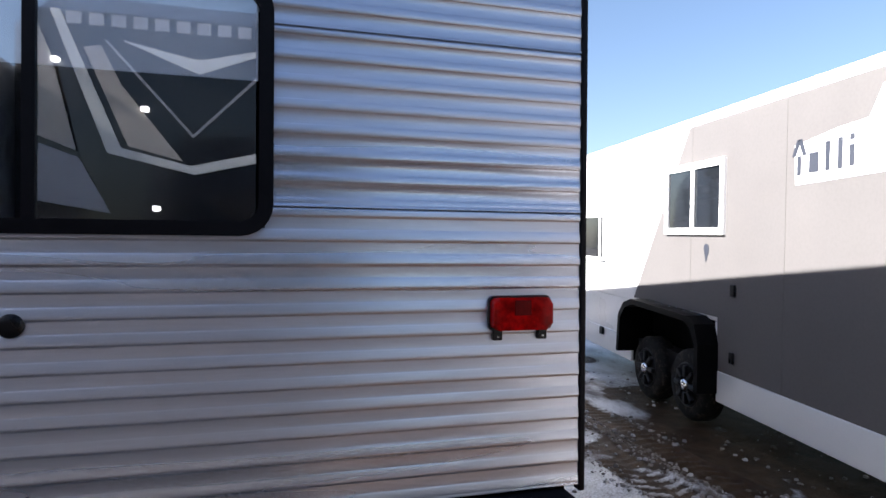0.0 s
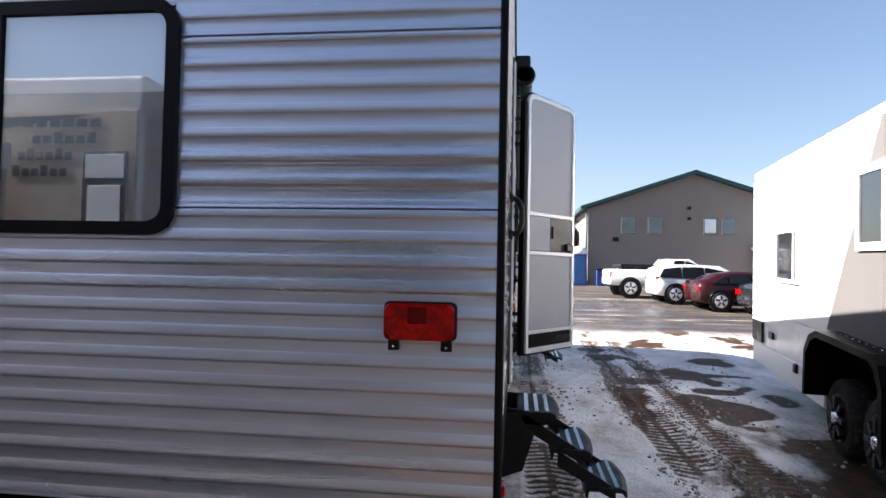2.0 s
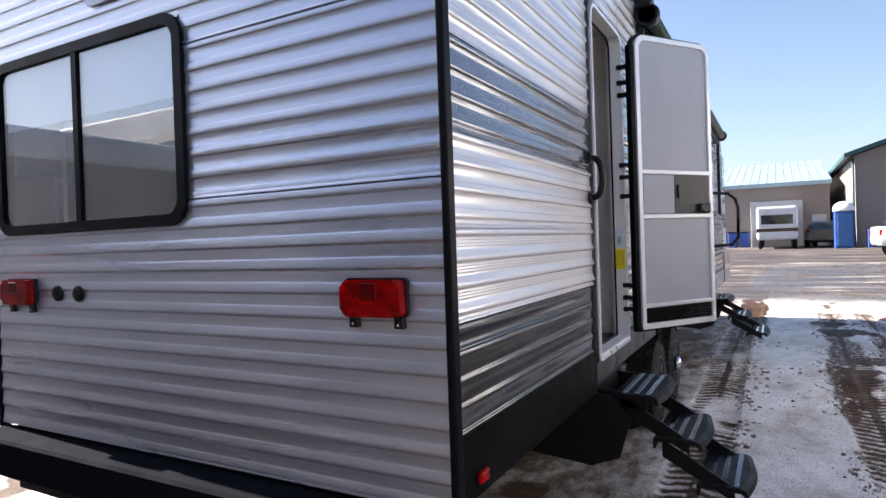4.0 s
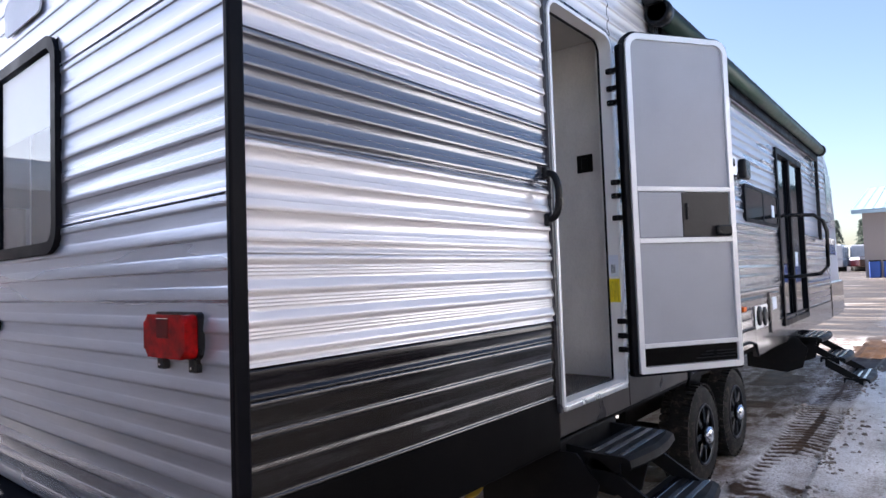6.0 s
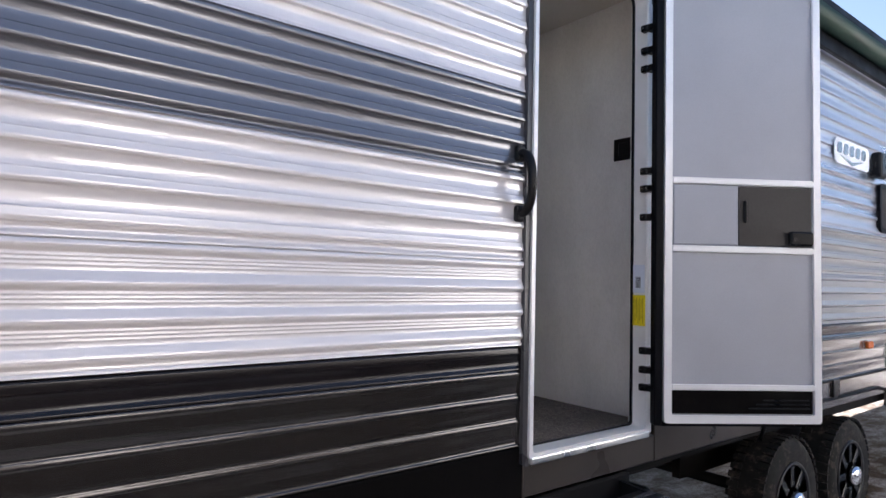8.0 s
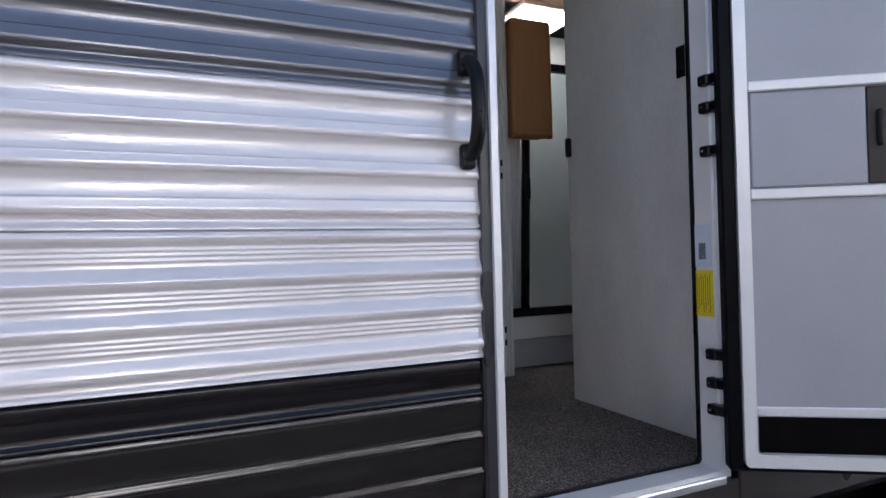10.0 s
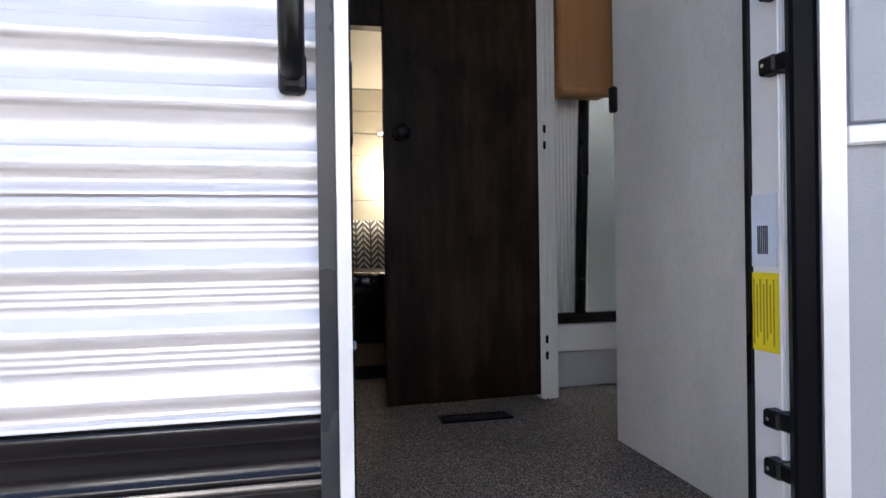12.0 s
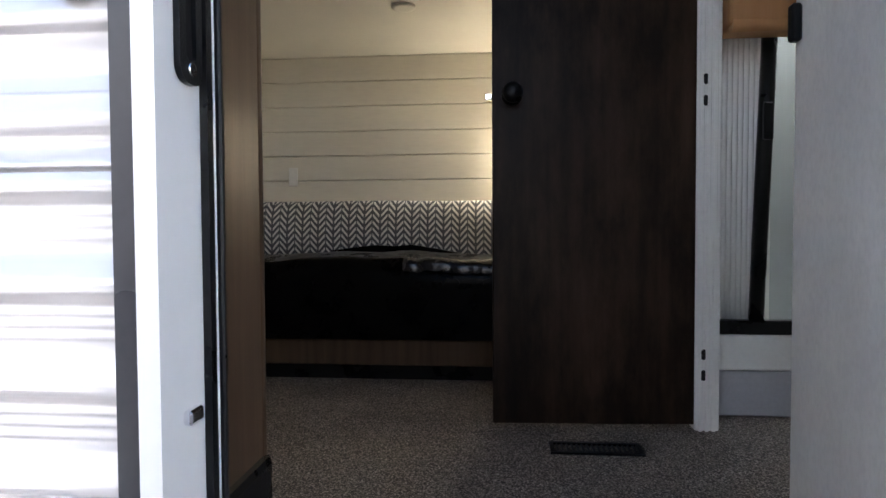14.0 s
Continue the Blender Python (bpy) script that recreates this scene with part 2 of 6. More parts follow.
def tube(bm, pts, r, seg=10):
    """A bent round bar through the points."""
    pts = [Vector(p) for p in pts]
    rings = []
    for i, p in enumerate(pts):
        d = (pts[min(i + 1, len(pts) - 1)] - pts[max(i - 1, 0)]).normalized()
        q = d.to_track_quat("Z", "Y")
        rings.append([bm.verts.new(p + q @ Vector((r * math.cos(2 * math.pi * k / seg), r * math.sin(2 * math.pi * k / seg), 0))) for k in range(seg)])
    for a, b in zip(rings, rings[1:]):
        shift = min(range(seg), key=lambda s: (b[s].co - a[0].co).length)
        for k in range(seg):
            f = bm.faces.new((a[k], a[(k + 1) % seg], b[(k + 1 + shift) % seg], b[(k + shift) % seg]))
            f.smooth = True
    bm.faces.new(rings[0][::-1])
    bm.faces.new(rings[-1])
    return bm


def rounded(w, h, r, seg=6):
    """The outline of a rounded rectangle about the origin."""
    out = []
    for cx, cy, a0 in ((w / 2 - r, h / 2 - r, 0), (-w / 2 + r, h / 2 - r, 90), (-w / 2 + r, -h / 2 + r, 180), (w / 2 - r, -h / 2 + r, 270)):
        for i in range(seg + 1):
            a = radians(a0 + 90 * i / seg)
            out.append((cx + r * math.cos(a), cy + r * math.sin(a)))
    return out


def arched(w, h, r, seg=8, low=0.014):
    """The outline of a door: round above, nearly square below."""
    out = []
    for cx, cy, a0, rr in ((w / 2 - r, h / 2 - r, 0, r), (-w / 2 + r, h / 2 - r, 90, r), (-w / 2 + low, -h / 2 + low, 180, low), (w / 2 - low, -h / 2 + low, 270, low)):
        for i in range(seg + 1):
            a = radians(a0 + 90 * i / seg)
            out.append((cx + rr * math.cos(a), cy + rr * math.sin(a)))
    return out


def slab(bm, outline, place, depth, inner=None):
    """Pushes an outline (u, v) to a solid between 0 and depth; inner: a hole's outline of as many points. place(u, v, w) gives the point."""
    n = len(outline)
    front = [bm.verts.new(place(u, v, depth)) for u, v in outline]
    back = [bm.verts.new(place(u, v, 0)) for u, v in outline]
    for i in range(n):
        bm.faces.new((front[i], back[i], back[(i + 1) % n], front[(i + 1) % n]))
    if inner is None:
        bm.faces.new(front)
        bm.faces.new(back[::-1])
    else:
        f2 = [bm.verts.new(place(u, v, depth)) for u, v in inner]
        b2 = [bm.verts.new(place(u, v, 0)) for u, v in inner]
        for i in range(n):
            j = (i + 1) % n
            bm.faces.new((f2[i], f2[j], b2[j], b2[i]))
            bm.faces.new((front[i], front[j], f2[j], f2[i]))
            bm.faces.new((back[j], back[i], b2[i], b2[j]))
    return bm


def finish(bm, name, mat):
    bmesh.ops.recalc_face_normals(bm, faces=bm.faces[:])
    me = bpy.data.meshes.new(name)
    bm.to_mesh(me)
    bm.free()
    me.materials.append(mat)
    return me


def part(name, bm, mat, parent, label=""):
    ob = new(name, finish(bm, name, mat))
    ob.parent = parent
    if label:
        ob["label"] = label
    return ob


def solo(name, bm, mat, label, category, kind="", group=""):
    return tagged(new(name, finish(bm, name, mat)), label, category, group, kind)


def thing(name, label, category, m=None, group="", kind=""):
    ob = new(name)
    ob.empty_display_size = 0.2
    if m is not None:
        ob.matrix_world = m
    return tagged(ob, label, category, group, kind)


def lathe(bm, profile, centre, axis="X", seg=32):
    """Turns (radius, along) round an axis through centre."""
    rings = []
    for r, h in profile:
        ring = []
        for i in range(seg):
            a = 2 * math.pi * i / seg
            c, s = r * math.cos(a), r * math.sin(a)
            ring.append(bm.verts.new(Vector(centre) + Vector({"X": (h, c, s), "Y": (c, h, s), "Z": (c, s, h)}[axis])))
        rings.append(ring)
    for a, b in zip(rings, rings[1:]):
        for i in range(seg):
            f = bm.faces.new((a[i], a[(i + 1) % seg], b[(i + 1) % seg], b[i]))
            f.smooth = True
    bm.faces.new(rings[0][::-1])
    bm.faces.new(rings[-1])
    return bm


RIB = 0.0805


# how far one rib stands out (second number) down its height (first number, 0 at the lap, 1 at the next rib)
PROFILES = {
    "crease": ((0.0, 0.0048), (0.30, 0.0100), (0.355, 0.0), (0.92, 0.0006), (0.965, 0.0046), (1.0, 0.0048)),
    "fine": ((0.0, 0.0026), (0.365, 0.0044), (0.395, 0.0), (0.965, 0.0006), (1.0, 0.0026)),
    "soft": ((0.0, 0.0018), (0.30, 0.0052), (0.40, 0.0050), (0.46, 0.0004), (0.49, 0.0), (0.94, 0.0004), (1.0, 0.0018)),
    "wave": ((0.0, 0.0056), (0.20, 0.0120), (0.29, 0.0112), (0.40, 0.0010), (0.43, 0.0), (0.50, 0.0020), (0.545, 0.0003), (0.62, 0.0022), (0.665, 0.0005),
             (0.74, 0.0024), (0.785, 0.0008), (0.88, 0.0018), (1.0, 0.0056)),
    "plain": ((0.0, 0.0), (0.05, 0.0004), (0.12, 0.0032), (0.18, 0.0050), (0.24, 0.0054), (0.34, 0.0049), (0.70, 0.0014), (1.0, 0.0)),
    "flat": ((0.0, 0.0), (0.38, 0.0048), (0.44, 0.0030), (1.0, 0.0030)),
}


def rib(z, lap, kind):
    """How far the siding stands out at height z, below the lap at height lap; above the lap it is tucked under the next sheet."""
    if z > lap - 0.0065:
        return -0.004
    u = ((lap - z) / RIB) % 1.0
    table = PROFILES[kind]
    for (u0, o0), (u1, o1) in zip(table, table[1:]):
        if u <= u1:
            return o0 + (o1 - o0) * (u - u0) / (u1 - u0)
    return table[-1][1]


def rib_stops(kind):
    """The heights on one rib that need an edge: its bends, with a close pair round each to keep them crisp."""
    bends = [u for u, o in PROFILES[kind]]
    return sorted({round(v, 4) for a, b in zip(bends, bends[1:]) for v in (a + min(0.012, (b - a) * 0.25), (a + b) / 2, b - min(0.012, (b - a) * 0.25))})


def siding(a0, a1, z0, z1, lap, kind, place, cell=0.35, wave=0.0007):
    """A ribbed metal sheet from a0 to a1 and z0 to z1, with a folded hem below; place(a, z, out) gives the point. Its faces are faintly wavy."""
    bm = bmesh.new()
    zs = sorted({z0, z0 + 0.0075, z0 + 0.0085, z1, *[z for z in (lap - 0.006, lap - 0.008) if z0 + 0.009 < z < z1], *[z for k in range(-2, 60) for u in rib_stops(kind) if z0 + 0.0089 < (z := lap - (k + u) * RIB) < z1 - 0.0004]})
    n = max(2, int(abs(a1 - a0) / cell) + 1)
    rows = []
    for z in zs:
        row = []
        for i in range(n + 1):
            a = a0 + (a1 - a0) * i / n
            w = wave * noise.noise((a * 1.7, z * 5.0, lap * 7)) + 0.5 * wave * noise.noise((a * 5, z * 2, 3))
            out = rib(z, lap, kind)
            row.append(bm.verts.new(place(a, z, (max(out, 0.0055) if z < z0 + 0.008 else out) + w)))
        rows.append(row)
    for r, q in zip(rows, rows[1:]):
        for i in range(n):
            bm.faces.new((r[i], r[i + 1], q[i + 1], q[i])).smooth = True
    return bm

# ---- ground ----
def smooth(a, b, v):
    t = min(1.0, max(0.0, (v - a) / (b - a)))
    return t * t * (3 - 2 * t)


def rise(x, y):
    """The yard climbs gently towards the parking lot."""
    return 0.64 * smooth(10.0, 36.0, y)


PUDDLES = [(3.55, 7.6, 0.50, 0.75), (3.75, 8.7, 0.35, 0.3), (2.85, 9.3, 0.35, 0.3), (3.9, 10.0, 0.9, 0.16), (4.4, 11.3, 0.35, 0.5), (3.0, 5.2, 0.25, 0.5),
           (3.4, 4.2, 0.5, 0.9), (2.7, 11.6, 0.5, 0.35), (3.9, 5.9, 0.35, 0.7), (3.6, 2.2, 0.9, 1.0), (2.2, 12.6, 0.5, 0.3)]
TRACKS = [(1.34, 0.20, 0.4), (2.60, 0.21, -0.5), (3.10, 0.15, 0.5)]


def ground_height(x, y):
    z = rise(x, y) + 0.012 * noise.noise((x * 0.8, y * 0.5, 0)) + 0.006 * noise.noise((x * 4, y * 3, 5)) + 0.004 * noise.noise((x * 13, y * 11, 9))
    for tx, half, slant in TRACKS:
        c = tx + 0.06 * math.sin(y * 0.35 + tx)
        d = (x - c) / half
        if abs(d) < 1.25 and -3 < y < 15:
            lug = math.sin((y + slant * abs(d) * half + 0.05 * noise.noise((x * 2.5, y * 1.7, 33))) * 2 * math.pi / 0.115)
            broken = 0.5 + 0.5 * smooth(-0.25, 0.2, noise.noise((x * 2, y * 1.3, tx)))
            z += -0.016 * (1 - smooth(0.8, 1.2, abs(d))) + 0.011 * broken * (1 if lug > 0.1 + 0.9 * noise.noise((x * 7, y * 6, 50)) else -0.3) * (1 - smooth(0.75, 1.0, abs(d))) * (0.3 if abs(d) < 0.12 else 1)
            z += 0.014 * smooth(0.9, 1.05, abs(d)) * (1 - smooth(1.1, 1.25, abs(d)))
    return z


def mud_and_shade(x, y):
    m = 0.0
    for px, py, rx, ry in PUDDLES:
        d = math.hypot((x - px) / rx, (y - py) / ry) + 0.55 * noise.noise((x * 2.4, y * 2.0, px))
        m = max(m, 1 - smooth(0.75, 1.05, d))
    for tx, half, slant in TRACKS:
        d = abs(x - tx - 0.06 * math.sin(y * 0.35 + tx)) / half
        lug = math.sin((y + slant * d * half + 0.05 * noise.noise((x * 2.5, y * 1.7, 33))) * 2 * math.pi / 0.115)
        inside = (1 - smooth(0.8, 1.2, d)) * smooth(-0.45, 0.05, noise.noise((x * 2.2, y * 0.9, tx + 4)))
        m = max(m, inside * (0.28 if lug > 0.1 + 0.9 * noise.noise((x * 7, y * 6, 50)) and d > 0.12 else 0.74)) if y < 14 else m
    m = max(m, 0.85 * smooth(0.18, 0.45, noise.noise((x * 1.1, y * 0.55, 20)) + 0.4 * noise.noise((x * 4.0, y * 2.6, 21))))
    # the mask is raised inside the trailer's outline, turning that ground darker brown
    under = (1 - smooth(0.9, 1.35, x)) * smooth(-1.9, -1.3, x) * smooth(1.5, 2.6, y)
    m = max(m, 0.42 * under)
    m = max(m, 0.80 * smooth(2.3, 3.3, x + 0.5 * noise.noise((x * 1.2, y * 0.7, 60))) * (1 - smooth(4.5, 8.0, y)) * smooth(-0.5, 0.0, noise.noise((x * 2.5, y * 0.8, 61))))
    # ground behind the rear wall is darkened in place of shade, dimming its bounce
    m = max(m, 0.95 * (1 - smooth(1.9, 2.5, y + 0.3 * noise.noise((x, y, 71)))) * smooth(-6.0, -5.0, y) * smooth(-8.0, -7.0, x) * (1 - 0.75 * smooth(0.22, 0.42, noise.noise((x * 0.9, y * 1.1, 70)))))
    lane = smooth(1.56, 1.66, x + 0.08 * noise.noise((x * 3, y * 2, 51))) * (1 - smooth(2.26, 2.38, x)) * smooth(2.0, 3.0, y)
    return m * (1 - 0.8 * lane)


def steps_between(stops):
    out = []
    for (a, b, d) in stops:
        n = max(1, round((b - a) / d))
        out += [a + (b - a) * i / n for i in range(n)]
    return out + [stops[-1][1]]


GX = steps_between([(-900, -60, 140), (-60, -8, 8), (-8, 0.8, 0.2), (0.8, 3.4, 0.03), (3.4, 6.5, 0.09), (6.5, 14, 0.7), (14, 60, 6), (60, 900, 140)])
GY = steps_between([(-900, -60, 140), (-60, -6, 7), (-6, 0.5, 0.2), (0.5, 3.0, 0.05), (3.0, 9.0, 0.019), (9.0, 14.5, 0.04), (14.5, 26, 0.3), (26, 80, 4), (80, 900, 120)])
verts, mud_shades, lots = [], [], []
for y in GY:
    for x in GX:
        near = -8 < x < 14 and -6 < y < 26
        verts.append((x, y, ground_height(x, y) if near else rise(x, y)))
        mud_shades.append(mud_and_shade(x, y) if near else 0.55)
        lots.append(smooth(15.0, 16.5, y + 0.8 * noise.noise((x * 0.5, y * 0.4, 40))) if near else (1.0 if y > 16 else 0.2))
NX = len(GX)
faces = [(j * NX + i, j * NX + i + 1, (j + 1) * NX + i + 1, (j + 1) * NX + i) for j in range(len(GY) - 1) for i in range(NX - 1)]
ground_mesh = bpy.data.meshes.new("ground")
ground_mesh.from_pydata(verts, [], faces)
# the first value holds real mud plus the shade painted behind the rear wall
for key, values in (("mud", mud_shades), ("lot", lots)):
    ground_mesh.attributes.new(key, "FLOAT", "POINT").data.foreach_set("value", values)
ground_mesh.polygons.foreach_set("use_smooth", [True] * len(faces))


def ground_material():
    m = bpy.data.materials.new("packed_snow_and_mud")
    m.use_nodes = True
    nt = m.node_tree
    b = nt.nodes["Principled BSDF"]
    mud = nt.nodes.new("ShaderNodeAttribute")
    mud.attribute_name = "mud"
    lot = nt.nodes.new("ShaderNodeAttribute")
    lot.attribute_name = "lot"
    fine = noise_node(nt, 6.0, 10.0, (1, 0.5, 1), 0.8)
    speck = noise_node(nt, 70.0, 5.0)
    snow = ramp_node(nt, noise_node(nt, 2.2, 6.0, (1, 0.5, 1), 0.65), [(0.3, (0.28, 0.245, 0.21)), (0.42, (0.50, 0.475, 0.455)), (0.56, (0.68, 0.67, 0.68)), (0.75, (0.84, 0.84, 0.85))])
    snow = mix_node(nt, 1.0, snow, ramp_node(nt, speck, [(0.34, (0.5, 0.45, 0.40)), (0.56, (1, 1, 1))]), "MULTIPLY")
    dirt = ramp_node(nt, fine, [(0.32, (0.016, 0.009, 0.005)), (0.55, (0.060, 0.032, 0.015)), (0.72, (0.13, 0.088, 0.057))])
    add = nt.nodes.new("ShaderNodeMath")
    add.operation = "MULTIPLY_ADD"
    nt.links.new(fine, add.inputs[0])
    add.inputs[1].default_value = 1.25
    nt.links.new(mud.outputs["Fac"], add.inputs[2])
    half = nt.nodes.new("ShaderNodeMath")
    half.operation = "MULTIPLY"
    nt.links.new(add.outputs[0], half.inputs[0])
    half.inputs[1].default_value = 0.5
    mask = ramp_node(nt, half.outputs[0], [(0.40, (0, 0, 0)), (0.59, (1, 1, 1))])
    yard = mix_node(nt, mask, snow, dirt)
    streak = noise_node(nt, 1.1, 6.0, (0.25, 1.6, 1), 0.6)
    tar = ramp_node(nt, streak, [(0.40, (0.045, 0.042, 0.044)), (0.52, (0.075, 0.066, 0.062)), (0.60, (0.15, 0.122, 0.098)), (0.67, (0.42, 0.40, 0.38))])
    tar = mix_node(nt, 1.0, tar, ramp_node(nt, speck, [(0.3, (0.7, 0.7, 0.7)), (0.6, (1, 1, 1))]), "MULTIPLY")
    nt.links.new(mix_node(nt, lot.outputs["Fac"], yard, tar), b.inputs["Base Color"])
    nt.links.new(ramp_node(nt, half.outputs[0], [(0.24, (0.26,) * 3), (0.37, (0.5,) * 3), (0.5, (0.65,) * 3), (0.68, (0.5,) * 3)]), b.inputs["Roughness"])
    nt.links.new(ramp_node(nt, half.outputs[0], [(0.37, (0.45,) * 3), (0.52, (0.10,) * 3)]), b.inputs["Specular IOR Level"])
    bn = nt.nodes.new("ShaderNodeBump")
    bn.inputs["Strength"].default_value, bn.inputs["Distance"].default_value = 0.6, 0.012
    nt.links.new(fine, bn.inputs["Height"])
    nt.links.new(bn.outputs[0], b.inputs["Normal"])
    return m


ground_mesh.materials.append(ground_material())
tagged(new("ground", ground_mesh), "packed snow, ice and brown mud with tyre tracks", "ground", kind="structure")


def clod_material():
    m = bpy.data.materials.new("frozen_clods")
    m.use_nodes = True
    nt = m.node_tree
    b = nt.nodes["Principled BSDF"]
    geo = nt.nodes.new("ShaderNodeNewGeometry")
    tone = ramp_node(nt, geo.outputs["Random Per Island"], [(0.0, (0.11, 0.085, 0.065)), (0.5, (0.24, 0.205, 0.18)), (0.8, (0.38, 0.35, 0.33)), (1.0, (0.52, 0.50, 0.49))])
    grain = ramp_node(nt, noise_node(nt, 90.0, 4.0), [(0.3, (0.6, 0.57, 0.54)), (0.6, (1, 1, 1))])
    nt.links.new(mix_node(nt, 1.0, tone, grain, "MULTIPLY"), b.inputs["Base Color"])
    b.inputs["Roughness"].default_value = 0.6
    return m


def clods(seed=11):
    """Loose lumps of churned snow and frozen mud, thickest along the wheel tracks."""
    r = random.Random(seed)
    pts, tris = [], []
    for n in range(6500):
        if n % 4:
            tx, half, slant = TRACKS[r.randrange(len(TRACKS))]
            y = 2.2 + 10.5 * r.random() ** 1.3
            x = tx + 0.06 * math.sin(y * 0.35 + tx) + r.choice((-1, 1)) * half * r.gauss(1.1, 0.28)
        else:
            x, y = r.uniform(1.2, 4.6), r.uniform(2.2, 11.0)
        if noise.noise((x * 1.3, y * 0.9, 77)) < -0.12:
            continue
        size = 0.005 + 0.022 * r.random() ** 3
        z = ground_height(x, y)
        base = len(pts)
        turn = r.random() * 6.28
        for k in range(5):
            a = turn + k * 1.2566
            rr = size * r.uniform(0.75, 1.3)
            pts.append((x + rr * math.cos(a), y + rr * math.sin(a), z - 0.004))
            pts.append((x + 0.72 * rr * math.cos(a + 0.2), y + 0.72 * rr * math.sin(a + 0.2), z + size * r.uniform(0.35, 0.75)))
        pts.append((x, y, z + size * r.uniform(0.6, 1.0)))
        for k in range(5):
            p, q = base + 2 * k, base + 2 * ((k + 1) % 5)
            tris += [(p, q, q + 1), (p, q + 1, p + 1), (p + 1, q + 1, base + 10)]
    me = bpy.data.meshes.new("frozen_clods")
    me.from_pydata(pts, [], tris)
    me.materials.append(clod_material())
    tagged(new("frozen_clods", me), "loose lumps of churned snow and frozen brown mud", "clods", kind="stuff")


clods()

# ---- the travel trailer ----
XS, XL, YR = 1.012, -1.51, 1.958          # door side, far side, rear
TOP = 3.32
DY0, DY1, DZ0, DZ1 = 3.521, 4.260, 0.955, 2.86      # entry door's outer frame
trailer = thing("travel_trailer", "long silver and charcoal travel trailer with ribbed metal siding", "trailer")


def rear(a, z, out):
    return (a, YR - out, z)


def side(a, z, out):
    return (XS + out, a, z)


HX0, HX1, HZ0, HZ1 = -1.405, -0.115, 1.73, 2.495      # the hole for the rear window
for z0, z1, lap, kind in ((2.396, TOP, 2.396 + 12 * RIB, "fine"), (1.809, 2.396, 2.392, "fine"), (0.80, 1.809, 1.805, "soft")):
    b, t = z0 - (0.007 if z0 > 1 else 0), z1 + (0.010 if z1 < TOP else 0)
    spans = [(XL + 0.02, HX0, b, t), (HX0, HX1, b, min(t, HZ0)), (HX0, HX1, max(b, HZ1), t), (HX1, XS - 0.012, b, t)]
    for a0, a1, c0, c1 in spans:
        if c1 - c0 > 0.005:
            part("rear_siding", siding(a0, a1, c0, c1, lap, kind, rear), M_SILVER, trailer, "silver ribbed metal siding sheet")
for a0, a1, c0, c1 in ((XL + 0.03, HX0, 0.80, TOP), (HX0, HX1, 0.80, HZ0), (HX0, HX1, HZ1, TOP), (HX1, XS - 0.03, 0.80, TOP)):
    part("rear_core", bx(a0, a1, YR + 0.018, YR + 0.05, c0, c1), M_CAVITY, trailer)

BANDS = [(2.237, TOP, 2.233 + 14 * RIB, "crease", M_WHITE, "white ribbed siding sheet"), (1.949, 2.237, 2.233, "crease", M_SLATE, "slate-grey ribbed siding sheet"),
         (1.656, 1.949, 1.945, "crease", M_WHITE, "white ribbed siding sheet"), (1.367, 1.656, 1.652, "wave", M_WHITE, "white ribbed siding sheet"),
         (1.285, 1.367, 1.363, "flat", M_BAND, "smooth charcoal siding strip"), (1.02, 1.285, 1.281, "plain", M_DARK, "charcoal ribbed siding sheet")]
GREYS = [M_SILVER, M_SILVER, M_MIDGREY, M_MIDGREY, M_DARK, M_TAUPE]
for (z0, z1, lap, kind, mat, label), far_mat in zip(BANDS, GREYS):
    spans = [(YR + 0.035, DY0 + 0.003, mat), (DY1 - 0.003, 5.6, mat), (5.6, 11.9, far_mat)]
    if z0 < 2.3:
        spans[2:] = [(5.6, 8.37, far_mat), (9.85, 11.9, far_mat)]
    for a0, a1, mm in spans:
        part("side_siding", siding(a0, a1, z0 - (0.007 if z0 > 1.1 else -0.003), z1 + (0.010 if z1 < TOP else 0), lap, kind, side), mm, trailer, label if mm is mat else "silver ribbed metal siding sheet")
part("side_siding", siding(DY0 + 0.012, DY1 - 0.012, DZ1 - 0.01, TOP, 2.233 + 14 * RIB, "crease", side), M_WHITE, trailer, "white ribbed siding sheet")
part("side_siding", siding(8.37, 9.85, 2.83, TOP, 2.233 + 14 * RIB, "crease", side), M_SILVER, trailer, "silver ribbed metal siding sheet")
# wall core behind the sheets, in pieces round the door
for y0, y1, z0, z1 in ((YR + 0.05, DY0 + 0.03, 0.90, TOP), (DY1 - 0.03, 8.40, 0.90, TOP), (9.82, 11.9, 0.90, TOP), (DY0 + 0.03, DY1 - 0.03, DZ1 - 0.03, TOP), (8.40, 9.82, 2.80, TOP)):
    part("wall_core", bx(XS - 0.05, XS - 0.022, y0, y1, z0, z1), M_CAVITY, trailer)
# black skirt below the charcoal sheets, with the wheel arch
for y0, y1, z0, z1 in ((YR + 0.03, DY0 + 0.02, 0.80, 1.022), (DY0 + 0.02, DY1 + 0.05, 0.845, DZ0), (DY1 + 0.05, 5.25, 0.845, 1.022), (5.25, 7.15, 0.86, 1.022), (7.15, 11.9, 0.76, 1.022)):
    bm = box(bmesh.new(), XS - 0.03, XS + 0.004, y0, y1 - 0.002, z0, z1 - 0.002, 0.004)
    part("skirt", bm, M_SKIRT if y1 < 3.7 else M_SKIRTBROWN if y1 < 5.3 else M_TAUPE, trailer, "smooth dark lower skirt panel")
part("skirt_trim", bx(XS, XS + 0.012, DY1 + 0.05, 11.9, 1.012, 1.03, bevel=0.004), M_BLACKTRIM, trailer)
